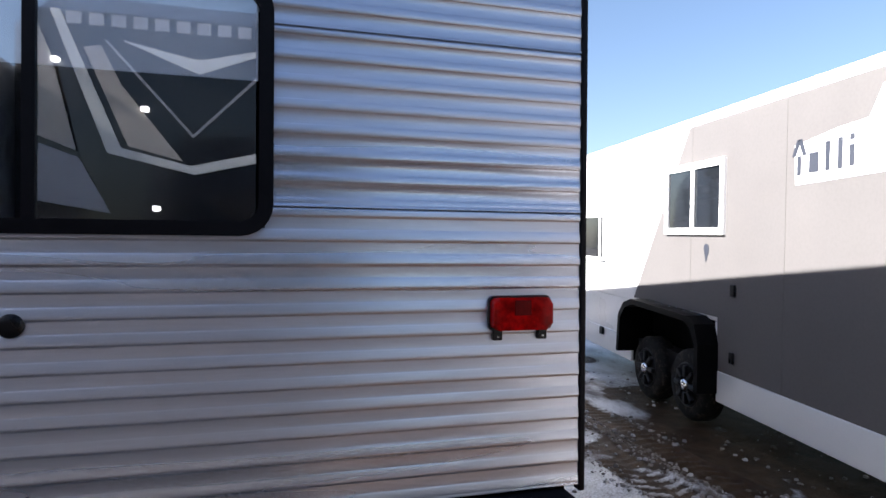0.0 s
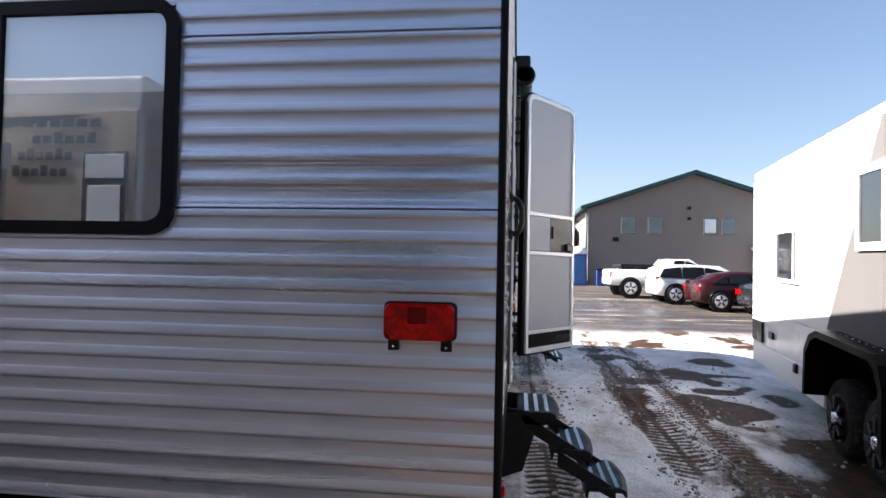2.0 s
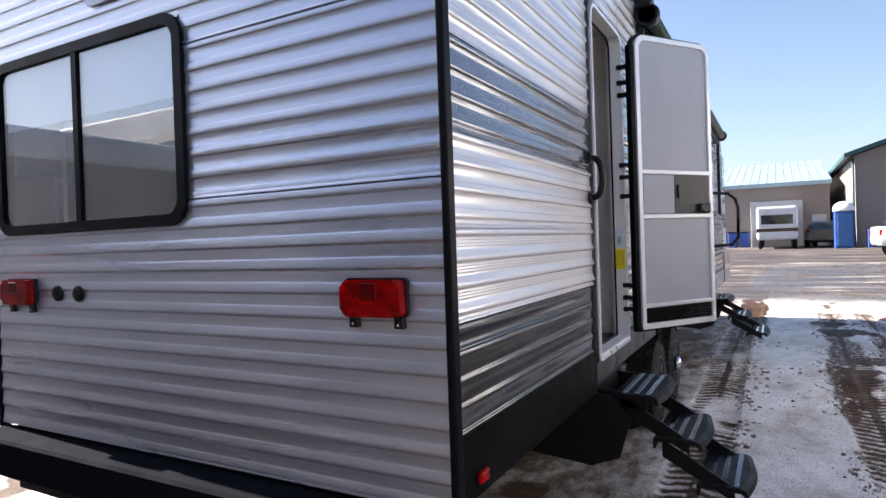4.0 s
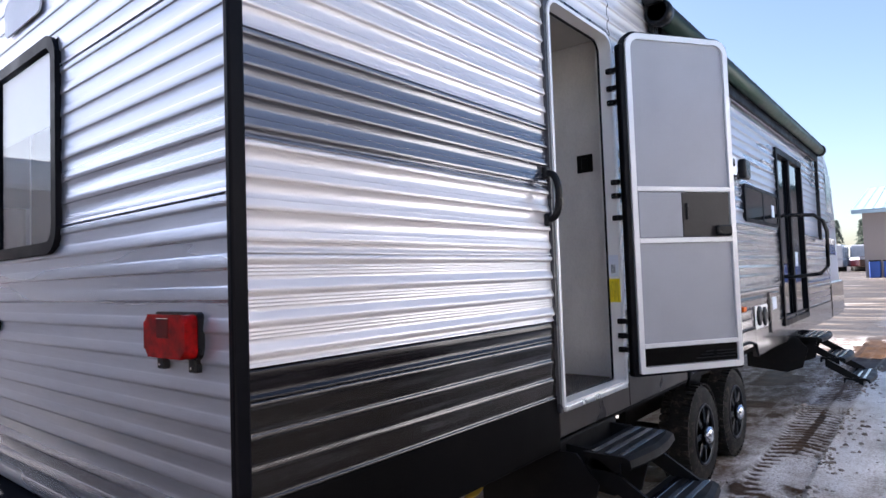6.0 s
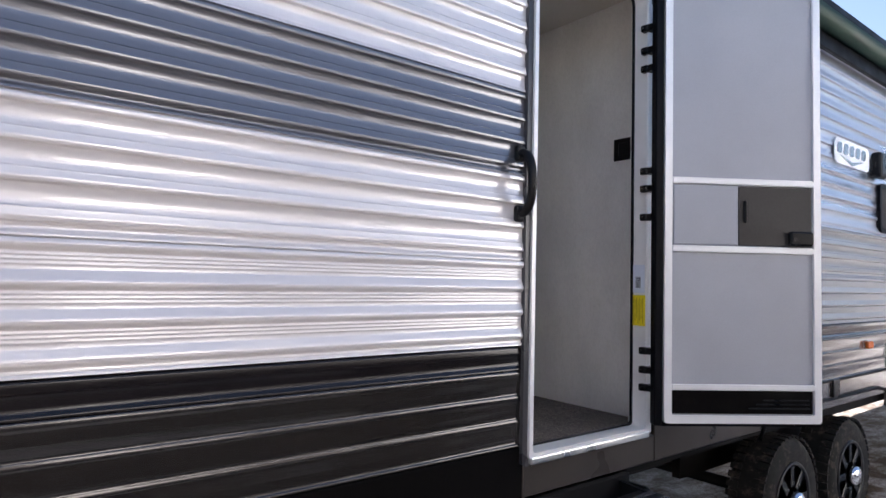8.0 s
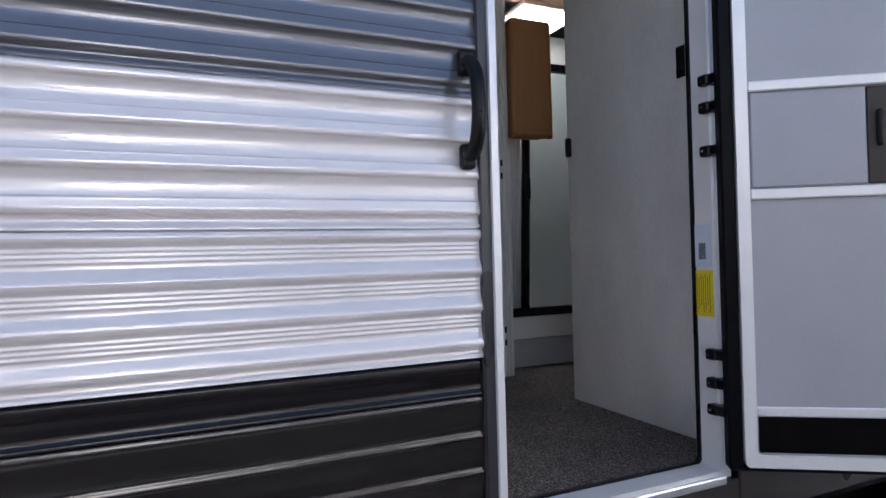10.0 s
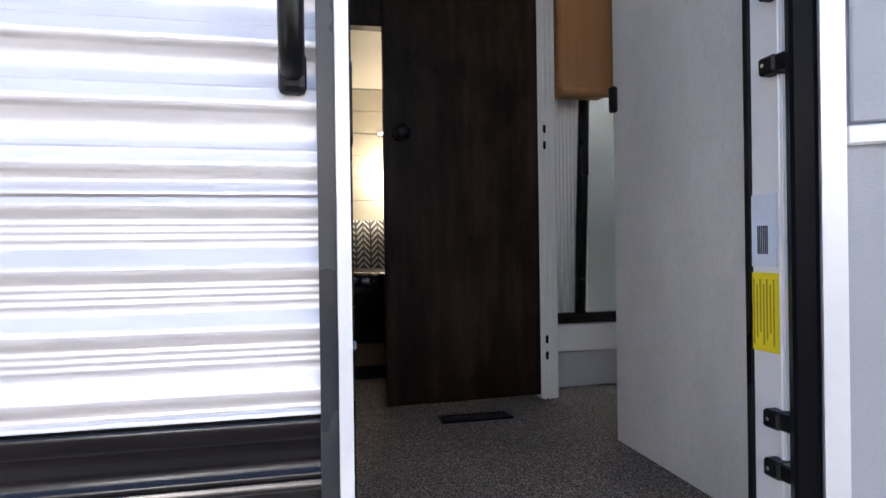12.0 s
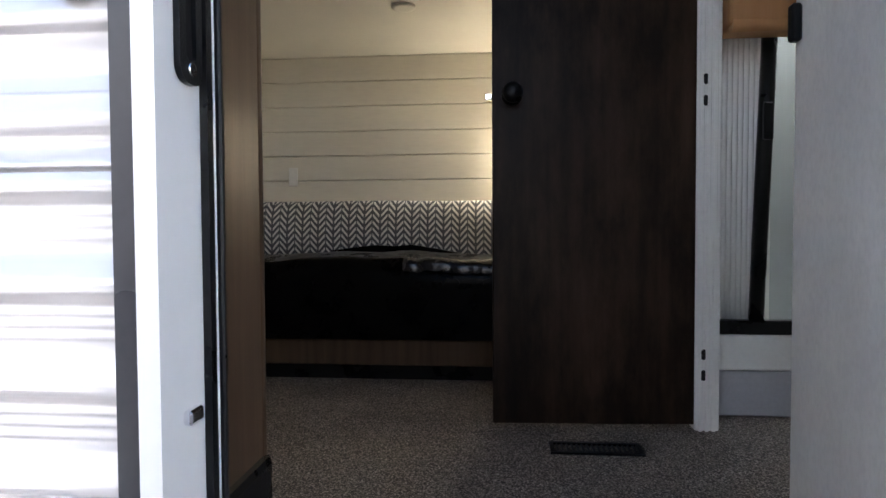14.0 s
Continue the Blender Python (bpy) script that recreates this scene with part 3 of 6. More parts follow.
# rear corner trim and the left one, roof rail, roof, far wall, nose
for x0, x1 in ((XS - 0.012, XS + 0.014), (XL - 0.014, XL + 0.012)):
    part("corner_trim", bx(x0, x1, YR - 0.010, YR + 0.036, 0.775, TOP + 0.02, bevel=0.007, seg=2), M_BLACKTRIM, trailer, "black corner moulding")
part("roof_rail", bx(XS - 0.03, XS + 0.022, YR + 0.03, 11.9, TOP - 0.02, TOP + 0.03, bevel=0.006), M_BLACKTRIM, trailer)
part("roof_rail", bx(XL, XS, YR - 0.02, YR + 0.03, TOP - 0.02, TOP + 0.03, bevel=0.006), M_BLACKTRIM, trailer)
part("roof", bx(XL, XS - 0.03, YR + 0.03, 12.0, TOP, TOP + 0.06, bevel=0.02), M_WHITEPAINT, trailer, "white membrane roof")
part("far_wall", bx(XL, XL + 0.04, 4.45, 12.0, 0.80, TOP), M_SILVER, trailer)
part("far_wall", bx(XL, XL + 0.04, YR + 0.06, 4.45, 2.62, TOP), M_SILVER, trailer)
part("far_wall", bx(XL, XL + 0.04, YR + 0.06, YR + 0.31, 0.80, 2.62), M_SILVER, trailer)
part("slide_out", bx(XL - 0.49, XL - 0.445, YR + 0.28, 4.48, 0.85, 2.62), M_SILVER, trailer, "silver slide-out box")
part("slide_out", bx(XL - 0.445, XL, YR + 0.28, YR + 0.315, 0.85, 2.62), M_SILVER, trailer)
part("slide_out", bx(XL - 0.445, XL, 4.44, 4.48, 0.85, 2.62), M_SILVER, trailer)
part("slide_out", bx(XL - 0.445, XL, YR + 0.315, 4.44, 2.56, 2.62), M_SILVER, trailer)
part("underbelly", bx(XL + 0.04, XS - 0.05, YR + 0.07, 11.9, 0.80, 0.86), M_SKIRT, trailer, "black corrugated underbelly")
bm = bmesh.new()
profile = [(11.9, TOP), (12.35, 3.27), (12.75, 3.10), (13.02, 2.78), (13.18, 2.35), (13.28, 1.7), (13.3, 1.2), (13.22, 0.78), (11.9, 0.78)]
ends = [[bm.verts.new((x + (0 if n == 0 or n == 8 else (-0.05 if x > 0 else 0.05)), y, z)) for n, (y, z) in enumerate(profile)] for x in (XS + 0.004, XL)]
for i in range(len(profile) - 1):
    bm.faces.new((ends[0][i], ends[0][i + 1], ends[1][i + 1], ends[1][i])).smooth = True
bm.faces.new(ends[0][::-1])
bm.faces.new(ends[1])
part("nose", bm, M_SILVER, trailer, "rounded silver fibreglass nose")
part("nose_skirt", bx(XL, XS + 0.012, 11.9, 13.26, 0.76, 1.30, bevel=0.02), M_DARK, trailer)
# upper piece is a window with sky reflection in its colour, lower a graphic
for y0, y1, z0, z1 in ((11.95, 12.45, 2.35, 2.95), (12.0, 12.6, 1.7, 1.95)):
    part("nose_window_or_stripe", bx(XS + 0.001, XS + 0.010, y0, y1, z0, z1, bevel=0.003), M_PALEGLASS if z0 > 2 else M_SLATE, trailer)
# bumper and frame under the rear
part("bumper", bx(XL + 0.02, XS - 0.05, YR - 0.15, YR + 0.03, 0.62, 0.785, bevel=0.012), M_BUMPER, trailer, "black square-tube rear bumper")
part("rear_closing_panel", bx(XL + 0.03, XS - 0.04, YR + 0.052, YR + 0.068, 0.46, 0.87), M_SKIRT, trailer, "black panel under the rear wall")
for x in (-1.0, 0.45):
    part("frame_rail", bx(x, x + 0.07, YR + 0.03, 13.2, 0.56, 0.79, bevel=0.004), M_IRON, trailer)
part("safety_strap", tube(bmesh.new(), [(0.47, 2.3, 0.6), (0.40, 2.5, 0.43), (0.372, 2.9, 0.40), (0.36, 3.6, 0.40), (0.38, 3.75, 0.43), (0.47, 3.9, 0.6)], 0.02, 8), M_ROPE, trailer, "yellow strap under the trailer")
part("marker_light", bx(XS + 0.003, XS + 0.022, 2.095, 2.160, 0.842, 0.882, bevel=0.008, seg=2), M_LENS, trailer, "small red marker light")
part("marker_light", bx(XS - 0.10, XS - 0.02, YR - 0.02, YR + 0.03, 0.70, 0.755, bevel=0.01, seg=2), M_LENS, trailer, "small red marker light")


def window(cx, cz, w, h, place, panes, r=0.09, frame_w=0.045, mat=M_GLASS, depth=0.022, pane_out=0.004):
    """A sliding window with a rounded black frame."""
    win = part("window", slab(bmesh.new(), rounded(w, h, r), lambda u, v, o: place(cx + u, cz + v, o - 0.004), depth + 0.004, rounded(w - 2 * frame_w, h - 2 * frame_w, r * 0.6)), M_BLACKTRIM, trailer, "black-framed sliding window with rounded corners")
    n = len(panes) - 1
    for i in range(n):
        a, b = panes[i], panes[i + 1]
        iw, ih = (b - a), h - 2 * frame_w + 0.01
        cu = (a + b) / 2 - cx
        pane = part("pane", slab(bmesh.new(), rounded(iw, ih, 0.03), lambda u, v, o: place(cx + cu + u, cz + v, o + pane_out), 0.005), mat, win, "reflecting tinted glass pane")
        pane.visible_shadow = False
    for a in panes[1:-1]:
        part("mullion", slab(bmesh.new(), rounded(0.035, h - 2 * frame_w + 0.02, 0.006), lambda u, v, o: place(a + u, cz + v, o), depth - 0.003), M_BLACKTRIM, win)
    return win


window(-0.76, 2.112, 1.34, 0.815, rear, (-1.385, -0.775, -0.145), 0.10)
# black sheet added in place of the unlit room behind the glass
part("window_dark_backing", bx(-1.41, -0.12, YR + 0.30, YR + 0.31, 1.70, 2.53), M_CAVITY, trailer)
part("window_shade", bx(-1.39, -0.14, YR + 0.020, YR + 0.024, 2.205, 2.495), M_SHADE, trailer, "pale lowered roller shade behind the glass")


def tail_light(cx):
    base = part("tail_light", slab(bmesh.new(), rounded(0.236, 0.125, 0.02), lambda u, v, o: rear(cx + u, 1.44 + v, o), 0.018), M_BLACK, trailer, "red rectangular tail light on two black brackets")
    bm = slab(bmesh.new(), rounded(0.226, 0.115, 0.022), lambda u, v, o: rear(cx + u * (1 - 0.8 * max(0, o - 0.018) ** 1), 1.44 + v, o + 0.018), 0.034)
    bmesh.ops.bevel(bm, geom=[e for e in bm.edges if all(v.co.y < YR - 0.05 for v in e.verts)], offset=0.012, segments=3, profile=0.5, affect="EDGES")
    part("lens", bm, M_LENS, base, "glossy red lens")
    part("lens_window", bx(cx - 0.035, cx + 0.028, YR - 0.0545, YR - 0.05, 1.435, 1.488, bevel=0.002), M_LENSDARK, base)
    for u in (-0.085, 0.085):
        b = part("bracket", bx(cx + u - 0.018, cx + u + 0.018, YR - 0.02, YR + 0.002, 1.345, 1.384, bevel=0.003), M_BLACK, base)
        part("screw", lathe(bmesh.new(), [(0.004, 0), (0.004, 0.003)], (cx + u, YR - 0.0235, 1.358), "Y", 8), M_CHROME, b)


tail_light(0.760)
tail_light(-1.262)
for cx in (-0.98, -0.822):
    p = part("plug", lathe(bmesh.new(), [(0.036, 0.004), (0.036, -0.006), (0.030, -0.012), (0.012, -0.013)], (cx, YR - 0.004, 1.436), "Y", 20), M_BLACK, trailer, "round black wiring cap")
part("badge", slab(bmesh.new(), rounded(0.42, 0.15, 0.03), lambda u, v, o: rear(-0.47 + u, 2.72 + v, o + 0.008), 0.006), M_PAPER, trailer, "pale blue badge plate")

# ---- entry door: frame in the wall, open leaf, hinges, grab handle ----
DW, DH = DY1 - DY0, DZ1 - DZ0
DC, DM = (DY0 + DY1) / 2, (DZ0 + DZ1) / 2
door_1 = part("door_frame", slab(bmesh.new(), arched(DW, DH, 0.10), lambda u, v, o: (XS - 0.014 + o, DC + u, DM + v), 0.032, arched(DW - 0.046, DH - 0.046, 0.085)), M_FLANGE, trailer, "dark grey outer door flange")
part("jamb", slab(bmesh.new(), arched(DW - 0.047, DH - 0.047, 0.085), lambda u, v, o: (XS - 0.055 + o, DC + u, DM + v), 0.082, arched(DW - 0.083, DH - 0.083, 0.07)), M_MILL, door_1, "bright aluminium door jamb")
part("jamb_seal", slab(bmesh.new(), arched(DW - 0.084, DH - 0.084, 0.07), lambda u, v, o: (XS - 0.050 + o, DC + u, DM + v), 0.010, arched(DW - 0.098, DH - 0.098, 0.062)), M_BLACK, door_1)
part("jamb_liner", bx(XS - 0.072, XS - 0.0552, DY0 + 0.024, DY0 + 0.0415, DZ0 + 0.03, DZ1 - 0.10, bevel=0.002), M_MILL, door_1)
part("liner_seal", bx(XS - 0.080, XS - 0.0722, DY0 + 0.026, DY0 + 0.0455, DZ0 + 0.03, DZ1 - 0.10, bevel=0.002), M_BLACK, door_1, "black rubber seal")
part("hinge_rail", bx(XS + 0.0185, XS + 0.024, DY1 - 0.046, DY1 - 0.004, DZ0 + 0.02, DZ1 - 0.11, bevel=0.002), M_MILL, door_1, "bright aluminium hinge rail")
part("threshold", bx(XS - 0.06, XS + 0.034, DY0 + 0.03, DY1 - 0.03, DZ0 + 0.004, DZ0 + 0.030, bevel=0.006, seg=2), M_ALU, door_1, "silver door sill")
part("strike_plate", slab(bmesh.new(), rounded(0.036, 0.118, 0.014), lambda u, v, o: (XS - 0.018 + u, DY0 + 0.042 + o * 0.9, 1.775 + v), 0.006, rounded(0.016, 0.08, 0.006)), M_BLACK, door_1, "black strike plate")
part("strike_pocket", bx(XS - 0.028, XS - 0.009, DY0 + 0.0415, DY0 + 0.0435, 1.735, 1.815), M_IRON, door_1)
for z in (1.822, 1.728):
    part("screw", lathe(bmesh.new(), [(0.006, 0), (0.006, 0.003)], (XS - 0.018, DY0 + 0.046, z), "Y", 8), M_CHROME, door_1)
part("catch", bx(XS - 0.026, XS - 0.004, DY0 + 0.041, DY0 + 0.049, 1.44, 1.452, bevel=0.002), M_CHROME, door_1)
lab = part("warning_label", bx(XS - 0.042, XS + 0.018, DY1 - 0.0445, DY1 - 0.042, 1.405, 1.530), M_YELLOW, door_1, "yellow printed warning label")
for i in range(7):
    part("print_line", bx(XS - 0.037 + i * 0.0072, XS - 0.0345 + i * 0.0072, DY1 - 0.0455, DY1 - 0.0446, 1.415 + 0.01 * (i % 3), 1.52 - 0.008 * (i % 2)), M_INKOLIVE, lab)
lab = part("barcode_label", bx(XS - 0.040, XS + 0.014, DY1 - 0.0445, DY1 - 0.042, 1.540, 1.655), M_PAPER, door_1, "pale blue barcode label")
for i in range(6):
    part("print_line", bx(XS - 0.026 + i * 0.004, XS - 0.024 + i * 0.004, DY1 - 0.0455, DY1 - 0.0446, 1.56, 1.605), M_INK, lab)
for zc, offsets in ((2.55, (0.088, -0.007, -0.083)), (1.95, (0.090, 0.017, -0.100)), (1.233, (0.073, -0.003, -0.074))):
    for dz in offsets:
        h = part("hinge", bx(XS + 0.0, XS + 0.034, DY1 - 0.064, DY1 - 0.022, zc + dz - 0.014, zc + dz + 0.014, bevel=0.004), M_BLACK, door_1, "black hinge knuckle")
        part("hinge_arm", bx(XS + 0.03, XS + 0.085, DY1 - 0.060, DY1 - 0.030, zc + dz - 0.013, zc + dz + 0.013, bevel=0.003), M_BLACK, h)
        part("screw", lathe(bmesh.new(), [(0.0035, 0), (0.0035, 0.003)], (XS + 0.014, DY1 - 0.067, zc + dz), "Y", 8), M_CHROME, h)

# the open leaf: a plane from the hinge line towards the nose
H0, H1 = Vector((1.122, 4.205, 0)), Vector((1.482, 4.745, 0))
along = (H1 - H0).normalized()
inward = Vector((along.y, -along.x, 0))       # the inside of the leaf, now turned to the outside
LW, LZ0, LZ1 = (H1 - H0).length, 1.035, 2.825
LM = (LZ0 + LZ1) / 2
LH = LZ1 - LZ0


def leaf(u, v, o):
    p = H0 + along * (LW / 2 + u) + inward * o
    return (p.x, p.y, LM + v)


leaf_part = part("door_leaf", slab(bmesh.new(), arched(LW + 0.03, LH + 0.03, 0.085), lambda u, v, o: leaf(u, v, o - 0.045), 0.032), M_BLACKTRIM, trailer, "open grey entry door with aluminium frame")
part("leaf_skin", slab(bmesh.new(), arched(LW - 0.02, LH - 0.02, 0.07), lambda u, v, o: leaf(u, v, o - 0.013), 0.010), M_DOORSKIN, leaf_part, "pebbled grey inner door skin")
part("leaf_frame", slab(bmesh.new(), arched(LW, LH, 0.075), lambda u, v, o: leaf(u, v, o - 0.012), 0.020, arched(LW - 0.060, LH - 0.060, 0.055)), M_MILL, leaf_part, "bright aluminium door frame")


def leaf_box(u0, u1, z0, z1, o0, o1, bevel=0.003):
    bm = bx(u0, u1, o0, o1, z0, z1, bevel=bevel)
    for v in bm.verts:
        v.co = Vector(leaf(v.co.x, v.co.z - LM, v.co.y))
    return bm


UI = LW / 2 - 0.03
part("leaf_edge", leaf_box(-LW / 2 - 0.036, -LW / 2 - 0.002, LZ0 - 0.012, LZ1 - 0.06, -0.045, 0.0, 0.005), M_BLACKTRIM, leaf_part, "black rubber door edge")
for zc, hh in ((1.995, 0.013), (1.722, 0.013), (1.176, 0.012)):
    part("cross_bar", leaf_box(-UI, UI, zc - hh, zc + hh, -0.002, 0.010), M_MILL, leaf_part, "aluminium cross bar")
part("screen_slot", leaf_box(-0.02, UI - 0.006, 1.739, 1.978, -0.002, 0.004), M_SMOKE, leaf_part, "dark sliding screen panel")
part("slot_panel", leaf_box(-UI + 0.006, -0.022, 1.739, 1.978, -0.002, 0.006), M_DOORSKIN, leaf_part)
part("slot_pull", leaf_box(0.0, 0.012, 1.83, 1.92, 0.003, 0.016, 0.004), M_BLACK, leaf_part)
part("latch_body", leaf_box(UI - 0.11, UI - 0.012, 1.742, 1.80, 0.002, 0.030, 0.008), M_BLACK, leaf_part, "black inside latch")
part("kick_panel", leaf_box(-UI + 0.005, UI - 0.005, 1.072, 1.162, -0.002, 0.004), M_SKIRT, leaf_part, "black kick panel")
for i in range(3):
    part("kick_rib", leaf_box(0.02 + 0.03 * i, UI - 0.02, 1.092 + 0.016 * i, 1.097 + 0.016 * i, 0.003, 0.009, 0.002), M_BLACK, leaf_part)

loop = [(0.012 + 0.062 * max(0.0, math.sin(a)) ** 0.6, 1.9085 - 0.1015 * math.cos(a)) for a in [math.pi * i / 16 for i in range(17)]]
handle = part("grab_handle", tube(bmesh.new(), [(XS + o, DY0 - 0.030, z) for o, z in loop], 0.016, 12), M_BLACK, trailer, "black plastic grab handle beside the door")
for z in (1.805, 2.012):
    part("handle_mount", bx(XS + 0.001, XS + 0.026, DY0 - 0.048, DY0 - 0.012, z - 0.028, z + 0.028, bevel=0.009, seg=2), M_BLACK, handle)


def entry_steps(y0, y1, z_top, parent):
    """Three folding steps on scissor brackets."""
    st = part("entry_steps", bx(XS - 0.42, XS - 0.02, y0 - 0.04, y1 + 0.04, z_top - 0.10, z_top + 0.02, bevel=0.008), M_IRON, parent, "black folding metal entry steps")
    for y in (y0 - 0.035, y1 + 0.035):
        part("step_plate", slab(bmesh.new(), [(XS - 0.45, z_top - 0.02), (XS + 0.06, z_top - 0.02), (XS + 0.16, z_top - 0.14), (XS + 0.10, z_top - 0.34), (XS - 0.05, z_top - 0.40), (XS - 0.45, z_top - 0.36)], lambda u, v, o: (u, y - 0.006 + o, v), 0.012), M_IRON, st, "black steel step plate")
    n = 3
    for i in range(n):
        z = z_top - 0.02 - 0.205 * i
        xa = XS + 0.06 + 0.20 * i
        bm = bmesh.new()
        rows = []
        for (dx, dz) in ((0.0, -0.055), (0.0, -0.004), (0.012, 0.004), (0.20, 0.004), (0.225, -0.006), (0.232, -0.035), (0.225, -0.045), (0.20, -0.02), (0.02, -0.02), (0.012, -0.055)):
            rows.append([bm.verts.new((xa + dx + 0.03 * math.sin(math.pi * k / 8) * (1 if dx > 0.15 else 0), y0 + (y1 - y0) * k / 8, z + dz)) for k in range(9)])
        for a, b in zip(rows, rows[1:] + rows[:1]):
            for k in range(8):
                bm.faces.new((a[k], a[k + 1], b[k + 1], b[k]))
        for e in (0, 8):
            bm.faces.new([r[e] for r in rows])
        tread = part("tread", bm, M_IRON, st, "black ribbed step tread")
        for j in range(3):
            part("grip_strip", bx(xa + 0.045 + 0.06 * j, xa + 0.072 + 0.06 * j, y0 + 0.012, y1 - 0.012, z + 0.004, z + 0.009, bevel=0.002), M_STRIP, tread)
        for y in (y0 + 0.03, y1 - 0.03):
            bm = bmesh.new()
            a = Vector((xa - 0.16, y, z + 0.15)) if i else Vector((XS - 0.10, y, z_top - 0.04))
            b = Vector((xa + 0.17, y, z - 0.03))
            d = Vector((0, 0, 0.045))
            q = [a + d, b + d * 0.6, b - d, a - d]
            fr = [bm.verts.new(p + Vector((0, -0.008, 0))) for p in q]
            bk = [bm.verts.new(p + Vector((0, 0.008, 0))) for p in q]
            bm.faces.new(fr)
            bm.faces.new(bk[::-1])
            for k in range(4):
                bm.faces.new((fr[k], bk[k], bk[(k + 1) % 4], fr[(k + 1) % 4]))
            part("side_arm", bm, M_IRON, st)
    return st


entry_steps(3.61, 4.14, 0.80, trailer)
entry_steps(8.75, 9.50, 0.80, trailer)


# ---- wheels ----
def trailer_wheel(centre, r=0.355, w=0.21, sign=1, parent=None, far=False):
    cx, cy, cz = centre
    prof = [(r * 0.60, -w / 2), (r * 0.86, -w / 2 - 0.008), (r * 0.96, -w / 2 + 0.018), (r, -w / 2 + 0.045), (r, w / 2 - 0.045), (r * 0.96, w / 2 - 0.018), (r * 0.86, w / 2 + 0.008), (r * 0.60, w / 2)]
    wheel = part("wheel", lathe(bmesh.new(), prof, (cx - w / 2 * sign, cy, cz), "X", 48), M_RUBBER, parent, "muddy black trailer tyre on a dark rim")
    if not far:
        bm = bmesh.new()
        for i in range(44):
            a = 2 * math.pi * i / 44
            for k in (-1, 1):
                c = Vector((cx - w / 2 * sign + k * w * 0.33, cy + r * math.cos(a + k * 0.04), cz + r * math.sin(a + k * 0.04)))
                b2 = bx(-w * 0.15, w * 0.15, -0.017, 0.017, -0.006, 0.007)
                me = Matrix.Translation(c) @ Matrix.Rotation(a - math.pi / 2, 4, "X")
                vs = {}
                for f in b2.faces:
                    bm.faces.new([vs.setdefault(v, bm.verts.new(me @ v.co)) if v not in vs else vs[v] for v in f.verts])
                b2.free()
        tagged(part("tread_pattern", bm, M_RUBBER, wheel), kind="stuff")
    rim = part("rim", lathe(bmesh.new(), [(r * 0.62, 0.0), (r * 0.60, 0.012), (r * 0.56, 0.004), (r * 0.52, -0.06), (r * 0.30, -0.055), (r * 0.26, -0.02), (r * 0.20, -0.015)], (cx, cy, cz), "X", 36) if sign > 0 else
               lathe(bmesh.new(), [(r * 0.62, 0.0), (r * 0.60, -0.012), (r * 0.56, -0.004), (r * 0.52, 0.06), (r * 0.30, 0.055), (r * 0.26, 0.02), (r * 0.20, 0.015)], (cx, cy, cz), "X", 36), M_RIM, wheel, "dark steel rim")
    for i in range(8):
        a = 2 * math.pi * i / 8
        m = Matrix.Translation((cx, cy, cz)) @ Matrix.Rotation(a, 4, "X")
        bm = bx(-0.045, 0.004, -0.022, 0.022, r * 0.22, r * 0.54, bevel=0.006)
        bm.transform(m)
        part("spoke", bm, M_RIM, wheel)
        bm = bx(-0.012, 0.010, -0.008, 0.008, r * 0.27, r * 0.30, bevel=0.003)
        bm.transform(m)
        part("lug_nut", bm, M_RIM, wheel)
    part("hub_cap", lathe(bmesh.new(), [(r * 0.17, -0.02 * sign), (r * 0.17, 0.04 * sign), (r * 0.12, 0.055 * sign), (r * 0.03, 0.06 * sign)], (cx, cy, cz), "X", 20), M_CHROME, wheel, "chrome hub cap")
    return wheel


for y in (5.78, 6.64):
    trailer_wheel((0.945, y, 0.365), parent=trailer)
    trailer_wheel((-1.44, y, 0.365), sign=-1, parent=trailer, far=True)
    part("axle", rod(bmesh.new(), (-1.3, y, 0.365), (0.8, y, 0.365), 0.035, 10), M_IRON, trailer)
part("wheel_well", bx(0.55, 0.60, 5.2, 7.2, 0.5, 0.86), M_SKIRT, trailer)
part("fender_trim", tube(bmesh.new(), [(XS + 0.008, 5.22, 0.80), (XS + 0.012, 5.30, 0.89), (XS + 0.012, 5.5, 0.915), (XS + 0.012, 6.9, 0.915), (XS + 0.012, 7.1, 0.88), (XS + 0.008, 7.18, 0.76)], 0.012, 8), M_BLACKTRIM, trailer, "black wheel arch moulding")

# ---- far part of the door side: awning, window, fittings, second door ----
bm = rod(bmesh.new(), (XS + 0.09, 4.78, 3.13), (XS + 0.09, 11.05, 3.13), 0.060, 20)
awning = part("awning", bm, M_AWNING, trailer, "rolled dark green awning along the roof edge")
part("awning_rail", bx(XS + 0.004, XS + 0.05, 4.85, 11.0, 3.16, 3.24, bevel=0.01), M_BLACKTRIM, awning)
part("awning_valance", bx(XS + 0.03, XS + 0.06, 4.95, 10.95, 2.985, 3.10, bevel=0.006), M_BLACKTRIM, awning)
for y in (4.86, 10.98):
    part("awning_arm", bx(XS + 0.012, XS + 0.055, y - 0.03, y + 0.03, 1.9 if y > 6 else 2.98, 3.12, bevel=0.006), M_BLACK, awning)
    part("end_cap", lathe(bmesh.new(), [(0.075, -0.04), (0.082, 0.0), (0.075, 0.05)], (XS + 0.09, y - 0.04, 3.13), "Y", 20), M_BLACK, awning)
part("awning_motor", bx(XS + 0.01, XS + 0.13, 4.74, 4.86, 3.17, 3.27, bevel=0.02, seg=2), M_BLACK, awning)
window(7.63, 2.135, 1.36, 0.34, side, (6.99, 7.66, 8.27), 0.05, 0.03, M_DARKGLASS, 0.026, 0.015)
